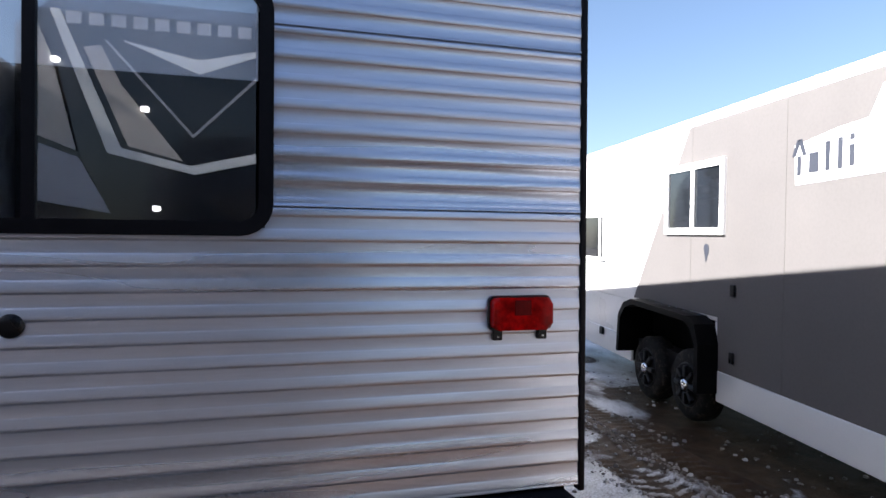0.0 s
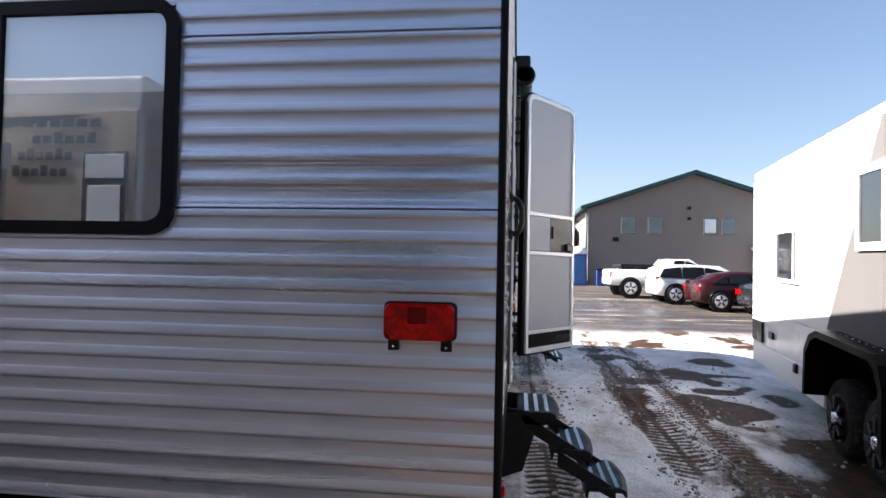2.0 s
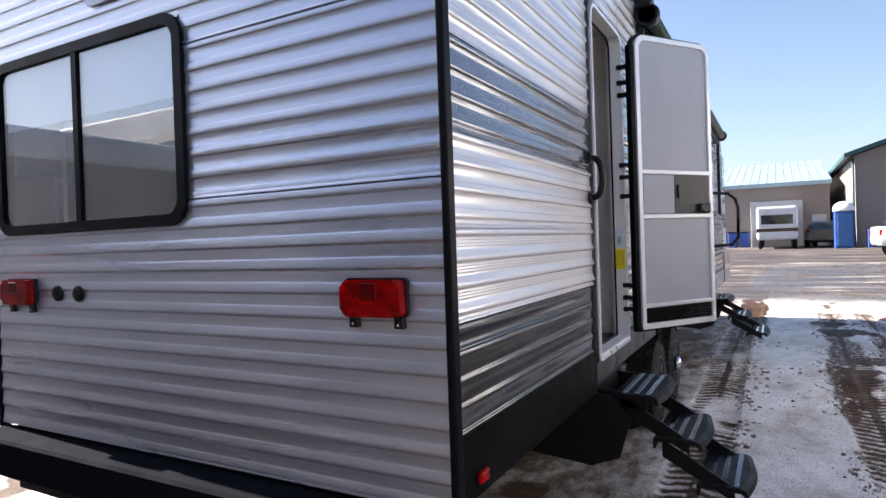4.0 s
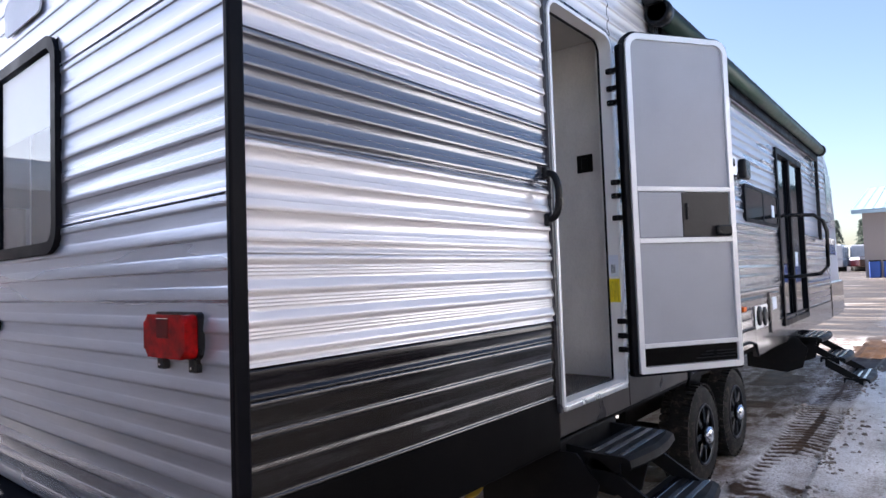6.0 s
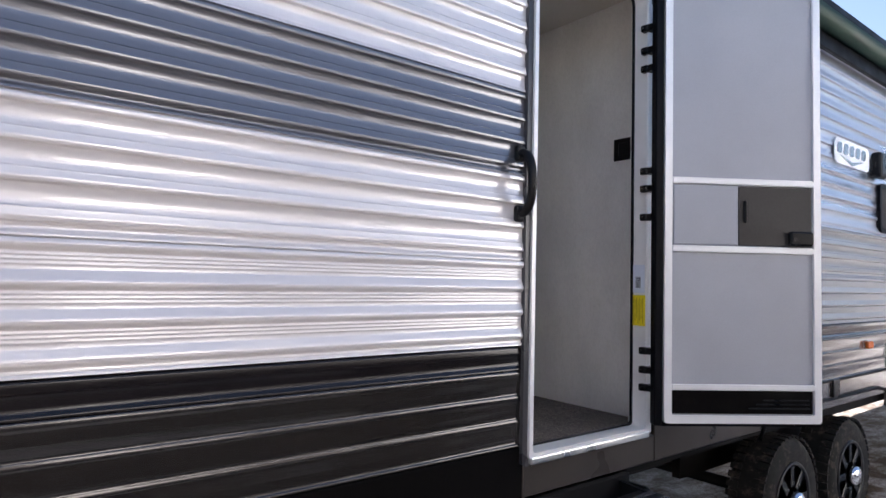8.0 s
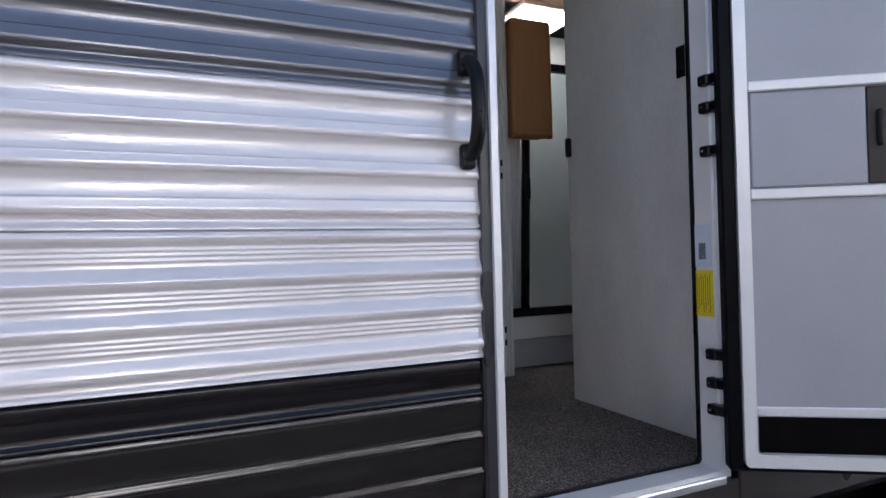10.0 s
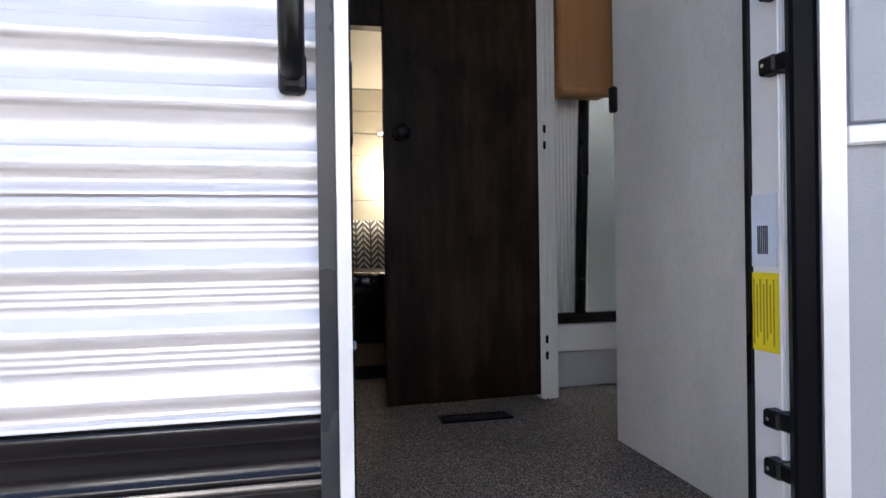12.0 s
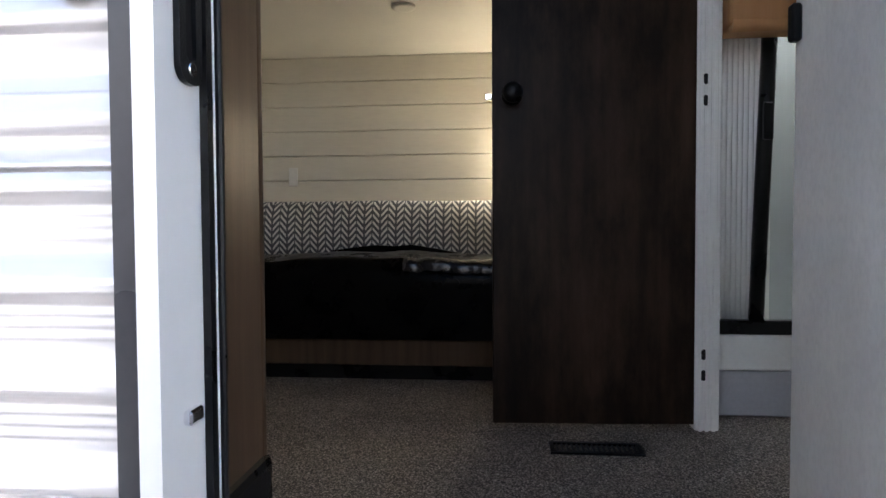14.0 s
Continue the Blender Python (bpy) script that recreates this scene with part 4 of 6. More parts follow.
part("window_notice", bx(XS + 0.0205, XS + 0.0225, 8.02, 8.14, 2.06, 2.18), M_PAPER, trailer)
part("porch_light", bx(XS + 0.006, XS + 0.075, 6.82, 7.0, 2.33, 2.50, bevel=0.02, seg=2), M_BLACK, trailer, "black porch light")
bd = part("badge_plate", slab(bmesh.new(), rounded(0.58, 0.16, 0.05), lambda u, v, o: side(6.48 + u, 2.43 + v, o + 0.012), 0.006), M_SHADE, trailer, "pale badge plate with dark shapes")
for i in range(5):
    part("badge_shape", slab(bmesh.new(), rounded(0.07, 0.07, 0.02, 3), lambda u, v, o: side(6.26 + 0.1 * i + u + 0.2 * v, 2.45 + v, o + 0.0185), 0.003), M_SLATE, bd)
part("badge_shape", slab(bmesh.new(), [(-0.2, 0.0), (0.0, -0.05), (0.2, 0.0), (0.0, -0.025)], lambda u, v, o: side(6.46 + u, 2.405 + v, o + 0.0185), 0.003), M_SLATE, bd)
part("side_marker", bx(XS + 0.004, XS + 0.028, 6.70, 6.79, 1.185, 1.23, bevel=0.008, seg=2), M_AMBER, trailer, "orange side marker light")
part("vent_cover", bx(XS + 0.004, XS + 0.02, 6.14, 6.24, 0.92, 1.03, bevel=0.005), M_BLACK, trailer)
ports = part("water_inlet", bx(XS + 0.006, XS + 0.018, 7.13, 7.60, 1.0, 1.21, bevel=0.006), M_WHITEPAINT, trailer, "white utility inlet plate")
for y in (7.24, 7.45):
    part("inlet_cap", lathe(bmesh.new(), [(0.088, 0.0), (0.088, 0.012), (0.05, 0.02)], (XS + 0.018, y, 1.12 - 0.02 * (y > 7.3)), "X", 18), M_BLACK, ports)
part("service_hatch", bx(XS + 0.006, XS + 0.022, 7.73, 8.10, 0.92, 1.31, bevel=0.008), M_TAUPE, trailer, "taupe service hatch")
part("hatch_label", bx(XS + 0.0225, XS + 0.026, 7.80, 7.98, 1.14, 1.26), M_PAPER, trailer)
# second door: sliding glass in a black frame
d2 = part("patio_door", slab(bmesh.new(), [(-0.74, -0.95), (0.74, -0.95), (0.74, 0.95), (-0.74, 0.95)], lambda u, v, o: (XS - 0.05 + o, 9.11 + u, 1.88 + v), 0.075, [(-0.68, -0.89), (0.68, -0.89), (0.68, 0.89), (-0.68, 0.89)]), M_BLACKTRIM, trailer, "black-framed sliding glass patio door")
part("pane", bx(XS - 0.03, XS - 0.022, 8.42, 9.11, 0.98, 2.78), M_DARKGLASS, d2, "dark reflecting glass")
part("pane", bx(XS - 0.015, XS - 0.007, 9.11, 9.80, 0.98, 2.78), M_DARKGLASS, d2, "dark reflecting glass")
part("stile", bx(XS - 0.02, XS + 0.012, 9.07, 9.15, 0.98, 2.78, bevel=0.004), M_BLACKTRIM, d2)
part("notice", bx(XS - 0.006, XS - 0.003, 9.30, 9.44, 1.55, 1.72), M_PAPER, d2)
part("grab_rail", tube(bmesh.new(), [(XS + 0.01, 8.44, 2.08), (XS + 0.05, 8.45, 2.10), (XS + 0.32, 8.47, 2.08), (XS + 0.40, 8.48, 2.01), (XS + 0.43, 8.48, 1.90), (XS + 0.42, 8.48, 1.55), (XS + 0.36, 8.47, 1.47), (XS + 0.09, 8.45, 1.44), (XS + 0.01, 8.44, 1.45)], 0.02, 10), M_BLACK, trailer, "black folding grab rail")

# ---- the white and grey ice-fishing trailer across the lane ----
YM = pose(3.62, 3.69, 0.0, 1.2, 0, -8.08)
fish = thing("ice_house_trailer", "white and grey enclosed ice-fishing trailer with tandem wheels", "trailer", YM)
YA, YB, YW = -7.0, 5.55, 2.5


def yside(u, v, o):
    return (-o, u, v)


def cut_sheet(poly, mat, name, label, t=0.004):
    return part(name, slab(bmesh.new(), poly, yside, t), mat, fish, label)


part("body", bx(0.002, YW, YA, YB, 1.0, 2.86, bevel=0.01), M_YETTIWHITE, fish, "white trailer box")
part("lower_body", bx(0.002, YW, YA, 0.90, 0.56, 0.998), M_YETTIWHITE, fish)
part("lower_body", bx(0.002, YW, 2.57, YB, 0.56, 0.998), M_YETTIWHITE, fish)
part("lower_body", bx(0.26, YW, 0.90, 2.57, 0.56, 0.998), M_CAVITY, fish)
part("roof", bx(-0.006, YW + 0.008, YA - 0.008, YB + 0.008, 2.815, 2.90, bevel=0.015, seg=2), M_YETTIWHITE, fish, "white roof with rounded rail")
part("roof_vent", bx(0.7, 1.1, 0.0, 0.4, 2.90, 3.0, bevel=0.03, seg=2), M_BLACK, fish, "dark roof vent")
XT, XB = 1.42, 2.88     # the diagonal between grey and white, at the roof and at the skirt
seams = [1.33, 0.0, -1.33, -2.66, -3.99, -5.32, -6.98]
edge = lambda z: XB + (XT - XB) * (z - 0.565) / (2.76 - 0.565)
cut_sheet([(1.334, 1.04), (edge(1.04), 1.04), (edge(2.81), 2.81), (1.334, 2.81)], M_YETTIGREY, "wall_panel", "grey painted wall panel")
for a, b in zip(seams, seams[1:]):
    zl = 1.04 if a > 1 else 0.565
    cut_sheet([(b + 0.004, zl if b > 0.9 else 0.565)] + ([(0.86, 0.565), (0.86, 1.04)] if a > 1 else []) + [(a - 0.004, zl), (a - 0.004, 2.81), (b + 0.004, 2.81)], M_YETTIGREY, "wall_panel", "grey painted wall panel")
for a in seams[:-1]:
    part("seam", bx(-0.0025, 0.0015, a - 0.005, a + 0.005, 1.04 if a > 1 else 0.565, 2.81), M_SEAM, fish)
part("skirt", bx(-0.008, 0.05, YA, 0.86, 0.285, 0.562, bevel=0.006), M_MILL, fish, "bare aluminium lower skirt")
part("skirt", bx(-0.008, 0.05, 2.60, YB, 0.285, 0.562, bevel=0.006), M_MILL, fish, "bare aluminium lower skirt")
part("floor_frame", bx(0.06, YW - 0.1, YA + 0.1, YB - 0.1, 0.32, 0.558), M_IRON, fish)
for u0, u1, z0, z1 in ((0.83, 1.75, 1.84, 2.395), (3.47, 4.27, 1.47, 2.00)):
    big = u1 - u0 > 0.85
    fw = 0.065 if big else 0.045
    cu, cv = (u0 + u1) / 2, (z0 + z1) / 2
    mid = cu if big else u0 + 0.12
    w, h = u1 - u0 + 2 * fw, z1 - z0 + 2 * fw
    rect = lambda a, b: [(-a / 2, -b / 2), (a / 2, -b / 2), (a / 2, b / 2), (-a / 2, b / 2)]
    wf = part("window", slab(bmesh.new(), rect(w, h), lambda u, v, o: yside(cu + u, cv + v, o + 0.001), 0.03, rect(w - 2 * fw, h - 2 * fw)), M_WHITEPAINT, fish, "white-framed sliding window")
    part("pane", bx(-0.012, -0.006, u0, mid, z0, z1), M_DARKGLASS, wf, "dark glass pane")
    part("pane", bx(-0.016, -0.010, mid, u1, z0, z1), M_DARKGLASS, wf, "dark glass pane")
    part("mullion", bx(-0.028, -0.012, mid - 0.03, mid + 0.03, z0, z1, bevel=0.003), M_WHITEPAINT, wf)
# fender
bm = bmesh.new()
arc = [(0.84, 0.36), (0.84, 0.80), (0.91, 0.97), (1.05, 1.03), (2.22, 1.06), (2.42, 1.0), (2.56, 0.85), (2.60, 0.42)]
inner_arc = [(0.90, 0.36), (0.90, 0.78), (0.98, 0.92), (1.08, 0.975), (2.20, 1.0), (2.37, 0.95), (2.50, 0.82), (2.54, 0.42)]
a = [bm.verts.new((-0.20, u, z)) for u, z in arc]
b = [bm.verts.new((0.02, u, z)) for u, z in arc]
c = [bm.verts.new((-0.20, u, z)) for u, z in inner_arc]
d = [bm.verts.new((0.02, u, z)) for u, z in inner_arc]
for i in range(len(arc) - 1):
    bm.faces.new((a[i], a[i + 1], b[i + 1], b[i]))
    bm.faces.new((c[i], d[i], d[i + 1], c[i + 1]))
    bm.faces.new((a[i], c[i], c[i + 1], a[i + 1]))
fender = part("fender", bm, M_SKIRT, fish, "black bolted wheel fender")
# near-black liners put the wheel well's shade into their colour
part("well", bx(0.24, 0.25, 0.86, 2.60, 0.3, 1.0), M_CAVITY, fish)
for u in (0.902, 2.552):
    part("well", bx(0.004, 0.238, u, u + 0.016, 0.30, 0.995), M_CAVITY, fish)
part("well", bx(0.004, 0.238, 0.92, 2.55, 0.985, 0.996), M_CAVITY, fish)
for i in range(9):
    part("bolt", lathe(bmesh.new(), [(0.012, 0), (0.010, 0.008)], (-0.05, 1.08 + 0.14 * i, 1.031 + 0.0029 * i), "Z", 8), M_CHROME, fender)
for u in (1.30, 2.14):
    trailer_wheel((-0.03, u, 0.345 - 0.021 * u + 0.01), 0.345, 0.21, -1, fish, True)
part("corner_guard", bx(-0.012, 0.03, YB - 0.05, YB + 0.02, 0.565, 2.78, bevel=0.006), M_YETTIWHITE, fish)
part("power_inlet", bx(-0.03, 0.0, 4.98, 5.50, 0.58, 0.86, bevel=0.01), M_BLACK, fish, "black hatch at the corner")
part("side_lamp", bx(-0.03, 0.0, 4.45, 4.62, 0.69, 0.78, bevel=0.01), M_BLACK, fish)
part("side_lamp", bx(-0.04, 0.0, 3.42, 3.52, 0.46, 0.56, bevel=0.01), M_BLACK, fish)
for u, z in ((0.62, 1.30), (0.62, 0.72)):
    part("latch", bx(-0.03, -0.004, u - 0.03, u + 0.03, z - 0.05, z + 0.05, bevel=0.008), M_BLACK, fish)
# emblem in plain shapes: white patch, dark strokes; a small paw-like mark
em = part("emblem", slab(bmesh.new(), [(-1.40, 2.13), (-0.30, 2.09), (-0.28, 2.38), (-0.7, 2.45), (-0.95, 2.47), (-1.05, 2.66), (-1.35, 2.62), (-1.5, 2.4)], lambda u, v, o: yside(u + 0.20, v + 0.05, o + 0.0045), 0.002), M_WHITEPAINT, fish, "white emblem patch with dark strokes")
for u, z0, z1, half, lean in ((-0.30, 2.30, 2.42, 0.020, 0.05), (-0.41, 2.30, 2.42, 0.020, -0.05), (-0.355, 2.16, 2.30, 0.020, 0.0), (-0.50, 2.17, 2.31, 0.045, 0.0), (-0.63, 2.17, 2.37, 0.020, 0.0),
                              (-0.74, 2.17, 2.38, 0.020, 0.0), (-0.84, 2.18, 2.32, 0.020, 0.0), (-0.84, 2.35, 2.39, 0.020, 0.0)):
    part("stroke", slab(bmesh.new(), [(-half, z0), (half, z0), (half - lean, z1), (-half - lean, z1)], lambda p, v, o: yside(u + p + 0.22, v + 0.05, o + 0.007), 0.002), M_INK, em)
part("decal", slab(bmesh.new(), [(0.03 * math.cos(a) * (1.4 if math.sin(a) > 0 else 1) + 0.01 * math.sin(2 * a), 0.085 * math.sin(a)) for a in [2 * math.pi * i / 14 for i in range(14)]], lambda p, v, o: yside(1.06 + p, 1.61 + v, o + 0.005), 0.002), M_INK, fish)

# ---- buildings ----
hall = thing("gabled_hall", "tan metal hall with a green-edged gable roof", "building")
GY_, GXL, GXC, GXR, GE, GP = 40.0, 5.5, 12.0, 18.5, 5.55, 7.72
G0 = 0.62
bm = bmesh.new()
f = [bm.verts.new(p) for p in ((GXL, GY_, G0 - 0.3), (GXR, GY_, G0 - 0.3), (GXR, GY_, GE), (GXC, GY_, GP), (GXL, GY_, GE))]
k = [bm.verts.new((v.co.x, GY_ + 25, v.co.z)) for v in f]
bm.faces.new(f)
bm.faces.new(k[::-1])
for i in range(5):
    bm.faces.new((f[i], k[i], k[(i + 1) % 5], f[(i + 1) % 5]))
part("wall", bm, M_GABLE, hall, "tan ribbed wall")
for sx in (-1, 1):
    bm = bmesh.new()
    ex = GXC + sx * (GXC - GXL + 0.5)
    ez = GE - 0.11
    q = [(GXC, GP), (ex, ez), (ex, ez + 0.22), (GXC, GP + 0.24)]
    a = [bm.verts.new((x, GY_ - 0.45, z)) for x, z in q]
    b = [bm.verts.new((x, GY_ + 25.3, z)) for x, z in q]
    bm.faces.new(a)
    bm.faces.new(b[::-1])
    for i in range(4):
        bm.faces.new((a[i], b[i], b[(i + 1) % 4], a[(i + 1) % 4]))
    part("roof", bm, M_TEAL, hall, "green metal roof edge")
for x, pane in ((7.55, M_PALEGLASS), (9.2, M_PALEGLASS), (12.55, M_SHADE), (13.65, M_PALEGLASS)):
    wi = part("window", bx(x, x + 0.86, GY_ - 0.06, GY_ + 0.02, 3.95, 5.0, bevel=0.02), M_SLATE, hall, "upper window")
    part("pane", bx(x + 0.10, x + 0.76, GY_ - 0.09, GY_ - 0.065, 4.05, 4.9), pane, wi)
for z in (4.85, 5.5):
    part("wall_lamp", bx(11.6, 11.8, GY_ - 0.2, GY_ - 0.01, z, z + 0.16, bevel=0.03), M_BLACK, hall)
part("vent", bx(7.05, 7.4, GY_ - 0.08, GY_ + 0.0, 3.45, 3.7), M_BLACK, hall)
part("gutter", rod(bmesh.new(), (GXL - 0.1, GY_ - 0.1, 0.6), (GXL - 0.1, GY_ - 0.1, 5.4), 0.06, 8), M_TEAL, hall)
shed_ = thing("lean_to", "pale lean-to beside the hall with a window", "building")
part("wall", bx(15.6, 18.6, 36.2, 39.95, 0.3, 3.0), M_GREYBASE, shed_)
part("roof", bx(15.4, 18.8, 36.0, 39.95, 3.0, 3.2, bevel=0.03), M_WHITEPAINT, shed_)
part("window", bx(16.2, 16.8, 36.15, 36.25, 1.6, 2.5, bevel=0.01), M_DARKGLASS, shed_)

barn = thing("low_workshop", "long tan workshop with a pale blue metal roof", "building")
part("wall", bx(-1.4, 4.7, 46.0, 70.0, 0.3, 4.6), M_GABLE, barn, "tan wall")
bm = bmesh.new()
q = [(45.5, 4.5), (58.0, 7.0), (70.5, 4.5), (70.5, 4.75), (58.0, 7.25), (45.5, 4.75)]
a = [bm.verts.new((-1.9, y, z)) for y, z in q]
b = [bm.verts.new((4.8, y, z)) for y, z in q]
bm.faces.new(a)
bm.faces.new(b[::-1])
for i in range(6):
    bm.faces.new((a[i], b[i], b[(i + 1) % 6], a[(i + 1) % 6]))
part("roof", bm, M_BLUEROOF, barn, "pale blue ribbed metal roof")
for i in range(14):
    part("roof_rib", slab(bmesh.new(), [(45.5, 4.75), (58.0, 7.25), (58.0, 7.27), (45.5, 4.77)], lambda u, v, o: (-1.85 + i * 0.5 + o, u, v), 0.06), M_BLUEROOF, barn)
part("overhead_door", bx(0.2, 3.2, 45.9, 46.05, 0.5, 3.6, bevel=0.02), M_GREYBASE, barn, "grey overhead door")
part("door", bx(3.7, 4.5, 45.9, 46.05, 0.5, 2.6, bevel=0.02), M_GREYBASE, barn)
toilet = thing("portable_toilet", "blue portable toilet with a white domed roof", "toilet booth")
part("cabin", bx(4.36, 5.20, 37.5, 38.4, rise(5, 38) - 0.02, 2.55, bevel=0.05, seg=2), material("blue_plastic", (0.015, 0.06, 0.26), 0.5), toilet)
bm = bmesh.new()
lathe(bm, [(0.50, 0.0), (0.49, 0.16), (0.40, 0.36), (0.2, 0.48), (0.02, 0.5)], (4.78, 37.95, 2.53), "Z", 20)
part("roof", bm, M_WHITEPAINT, toilet)
part("door", bx(4.46, 5.10, 37.46, 37.5, 0.75, 2.4, bevel=0.01), material("pale_blue_plastic", (0.04, 0.13, 0.36), 0.5), toilet)
bins = [(6.0, 37.6), (6.65, 37.7), (-0.85, 45.2), (-0.15, 45.2)]
bin_first = None
for bxx, byy in bins:
    if bin_first is None:
        bin_first = thing("waste_bin", "dark blue wheeled waste bin", "bin", pose(bxx, byy, rise(bxx, byy)), "bins by the hall")
        part("tub", bx(-0.28, 0.28, -0.3, 0.3, -0.01, 0.95, bevel=0.04), bpy.data.materials["blue_plastic"], bin_first)
        part("lid", bx(-0.31, 0.31, -0.33, 0.33, 0.95, 1.03, bevel=0.03), M_BLACK, bin_first)
    else:
        copy_thing(bin_first, pose(bxx, byy, rise(bxx, byy)))


# ---- parked vehicles ----
def vehicle(name, label, category, m, stations, paint, wheels, glassy, lamps, r=0.34, squat=0.84, tail=0.72):
    """A body drawn over stations (x, floor, belt, roof, half-width at the belt, half-width at the roof), with glass, wheels and lamps."""
    car = thing(name, label, category, m)
    low = lambda z: z if z < r else r + (z - r) * squat
    stations = [(x * (tail if x < 0 else 1.0), low(zf), low(zb), low(zr), wb, wr) for x, zf, zb, zr, wb, wr in stations]
    glassy = [(x0, x1, (low(a), low(b)), (low(c), low(d)), yb, yr) for x0, x1, (a, b), (c, d), yb, yr in glassy]
    lamps = [(x0 * tail, x1 * tail, y0, y1, low(z0), low(z1), mm, nm) for x0, x1, y0, y1, z0, z1, mm, nm in lamps]
    bm = bmesh.new()
    rings = []
    for x, zf, zb, zr, wb, wr in stations:
        ring = []
        for s in (1, -1):
            half = [(wb * 0.88, zf), (wb * 0.985, zf + (zb - zf) * 0.25), (wb, zf + (zb - zf) * 0.6), (wb * 0.97, zb), (wr + (wb * 0.95 - wr) * 0.1, zr - 0.07), (wr * 0.85, zr)]
            ring += [(s * y, z) for y, z in (half if s > 0 else half[::-1])]
        rings.append([bm.verts.new((x, y, z)) for y, z in ring])
    n = len(rings[0])
    for a, b in zip(rings, rings[1:]):
        for i in range(n):
            bm.faces.new((a[i], a[(i + 1) % n], b[(i + 1) % n], b[i])).smooth = True
    bm.faces.new(rings[0])
    bm.faces.new(rings[-1][::-1])
    body = part("body", bm, paint, car)
    for number, (x0, x1, (za0, zr0), (za1, zr1), yb, yr) in enumerate(glassy):
        lean = 0.02 if number else 0.24
        for s in (-1, 1):
            bm = bmesh.new()
            q = [(x0, s * yb, za0), (x1, s * yb, za1), (x1 - 0.02, s * yr, zr1), (x0 + lean, s * yr, zr0)]
            fr = [bm.verts.new(p) for p in q]
            bk = [bm.verts.new((p[0], p[1] - s * 0.05, p[2])) for p in q]
            bm.faces.new(fr)
            bm.faces.new(bk[::-1])
            for i in range(4):
                bm.faces.new((fr[i], bk[i], bk[(i + 1) % 4], fr[(i + 1) % 4]))
            part("side_window", bm, M_CARGLASS, car, "dark side glass")
    for wx, wy in wheels:
        for s in (-1, 1):
            w = part("wheel", lathe(bmesh.new(), [(r * 0.6, -0.1), (r * 0.95, -0.1), (r, -0.06), (r, 0.06), (r * 0.95, 0.1), (r * 0.6, 0.1)], (wx, s * wy, r), "Y", 28), M_RUBBER, car)
            part("rim", lathe(bmesh.new(), [(r * 0.66, 0.0), (r * 0.6, s * 0.012), (r * 0.25, s * 0.0), (r * 0.1, s * 0.02)], (wx, s * (wy + 0.10), r), "Y", 20), M_MILL, w)
            for i in range(5):
                bm = bx(-0.03, 0.03, -0.006, 0.006, r * 0.15, r * 0.58, bevel=0.004)
                bm.transform(Matrix.Translation((wx, s * (wy + 0.118), r)) @ Matrix.Rotation(2 * math.pi * i / 5, 4, "Y"))
                part("spoke", bm, M_RIM, w)
            part("wheel_arch", lathe(bmesh.new(), [(r * 1.16, -0.03), (r * 1.16, 0.03)], (wx, s * (wy + 0.066), r), "Y", 28), M_BLACK, car)
    for x0, x1, y0, y1, z0, z1, mm, nm in lamps:
        for s in (-1, 1):
            part(nm, bx(x0, x1, min(s * y0, s * y1), max(s * y0, s * y1), z0, z1, bevel=0.02), mm, car)
    return car


P_WHITE = material("white_car_paint", (0.60, 0.60, 0.62), 0.25, 0.0, 0.03, 2, 40, coat=0.5, dirt=(*DIRT, 0.3))
P_RED = material("maroon_car_paint", (0.022, 0.0015, 0.0025), 0.25, 0.0, 0.05, 2, 40, coat=0.3, dirt=(*DIRT, 0.03), spec=0.3)
P_BLACK = material("black_car_paint", (0.015, 0.016, 0.02), 0.2, 0.2, 0.05, 2, 40, coat=0.8, dirt=(*DIRT, 0.15))
SUV = [(-0.95, 0.42, 0.95, 1.05, 0.80, 0.70), (-0.90, 0.32, 1.02, 1.50, 0.90, 0.66), (-0.55, 0.28, 1.03, 1.66, 0.94, 0.68), (0.6, 0.26, 1.02, 1.71, 0.95, 0.70), (1.7, 0.26, 1.0, 1.66, 0.95, 0.68),
       (2.35, 0.26, 1.0, 1.28, 0.94, 0.72), (2.6, 0.27, 0.99, 1.10, 0.94, 0.78), (3.4, 0.30, 0.92, 0.99, 0.90, 0.78), (3.75, 0.36, 0.72, 0.80, 0.80, 0.66)]
SEDAN = [(-1.15, 0.40, 0.80, 0.95, 0.78, 0.70), (-1.08, 0.30, 0.92, 1.08, 0.88, 0.74), (-0.6, 0.25, 0.93, 1.14, 0.91, 0.70), (0.0, 0.22, 0.93, 1.36, 0.92, 0.62), (0.7, 0.22, 0.92, 1.46, 0.92, 0.60),
         (1.5, 0.22, 0.90, 1.42, 0.92, 0.60), (2.2, 0.22, 0.90, 1.08, 0.92, 0.70), (2.5, 0.24, 0.88, 0.97, 0.91, 0.76), (3.3, 0.28, 0.78, 0.84, 0.88, 0.74), (3.65, 0.34, 0.6, 0.68, 0.78, 0.6)]
CAB = [(-1.25, 0.60, 1.10, 1.28, 0.96, 0.92), (-1.2, 0.52, 1.24, 1.33, 0.98, 0.94), (1.33, 0.48, 1.24, 1.33, 0.98, 0.94), (1.36, 0.46, 1.26, 1.62, 0.99, 0.74), (1.55, 0.45, 1.16, 1.88, 0.99, 0.72), (2.5, 0.45, 1.15, 1.90, 0.99, 0.72),
       (3.3, 0.45, 1.14, 1.30, 0.99, 0.80), (3.5, 0.45, 1.12, 1.20, 0.98, 0.88), (4.4, 0.50, 1.05, 1.12, 0.96, 0.86), (4.65, 0.55, 0.9, 0.98, 0.9, 0.8)]
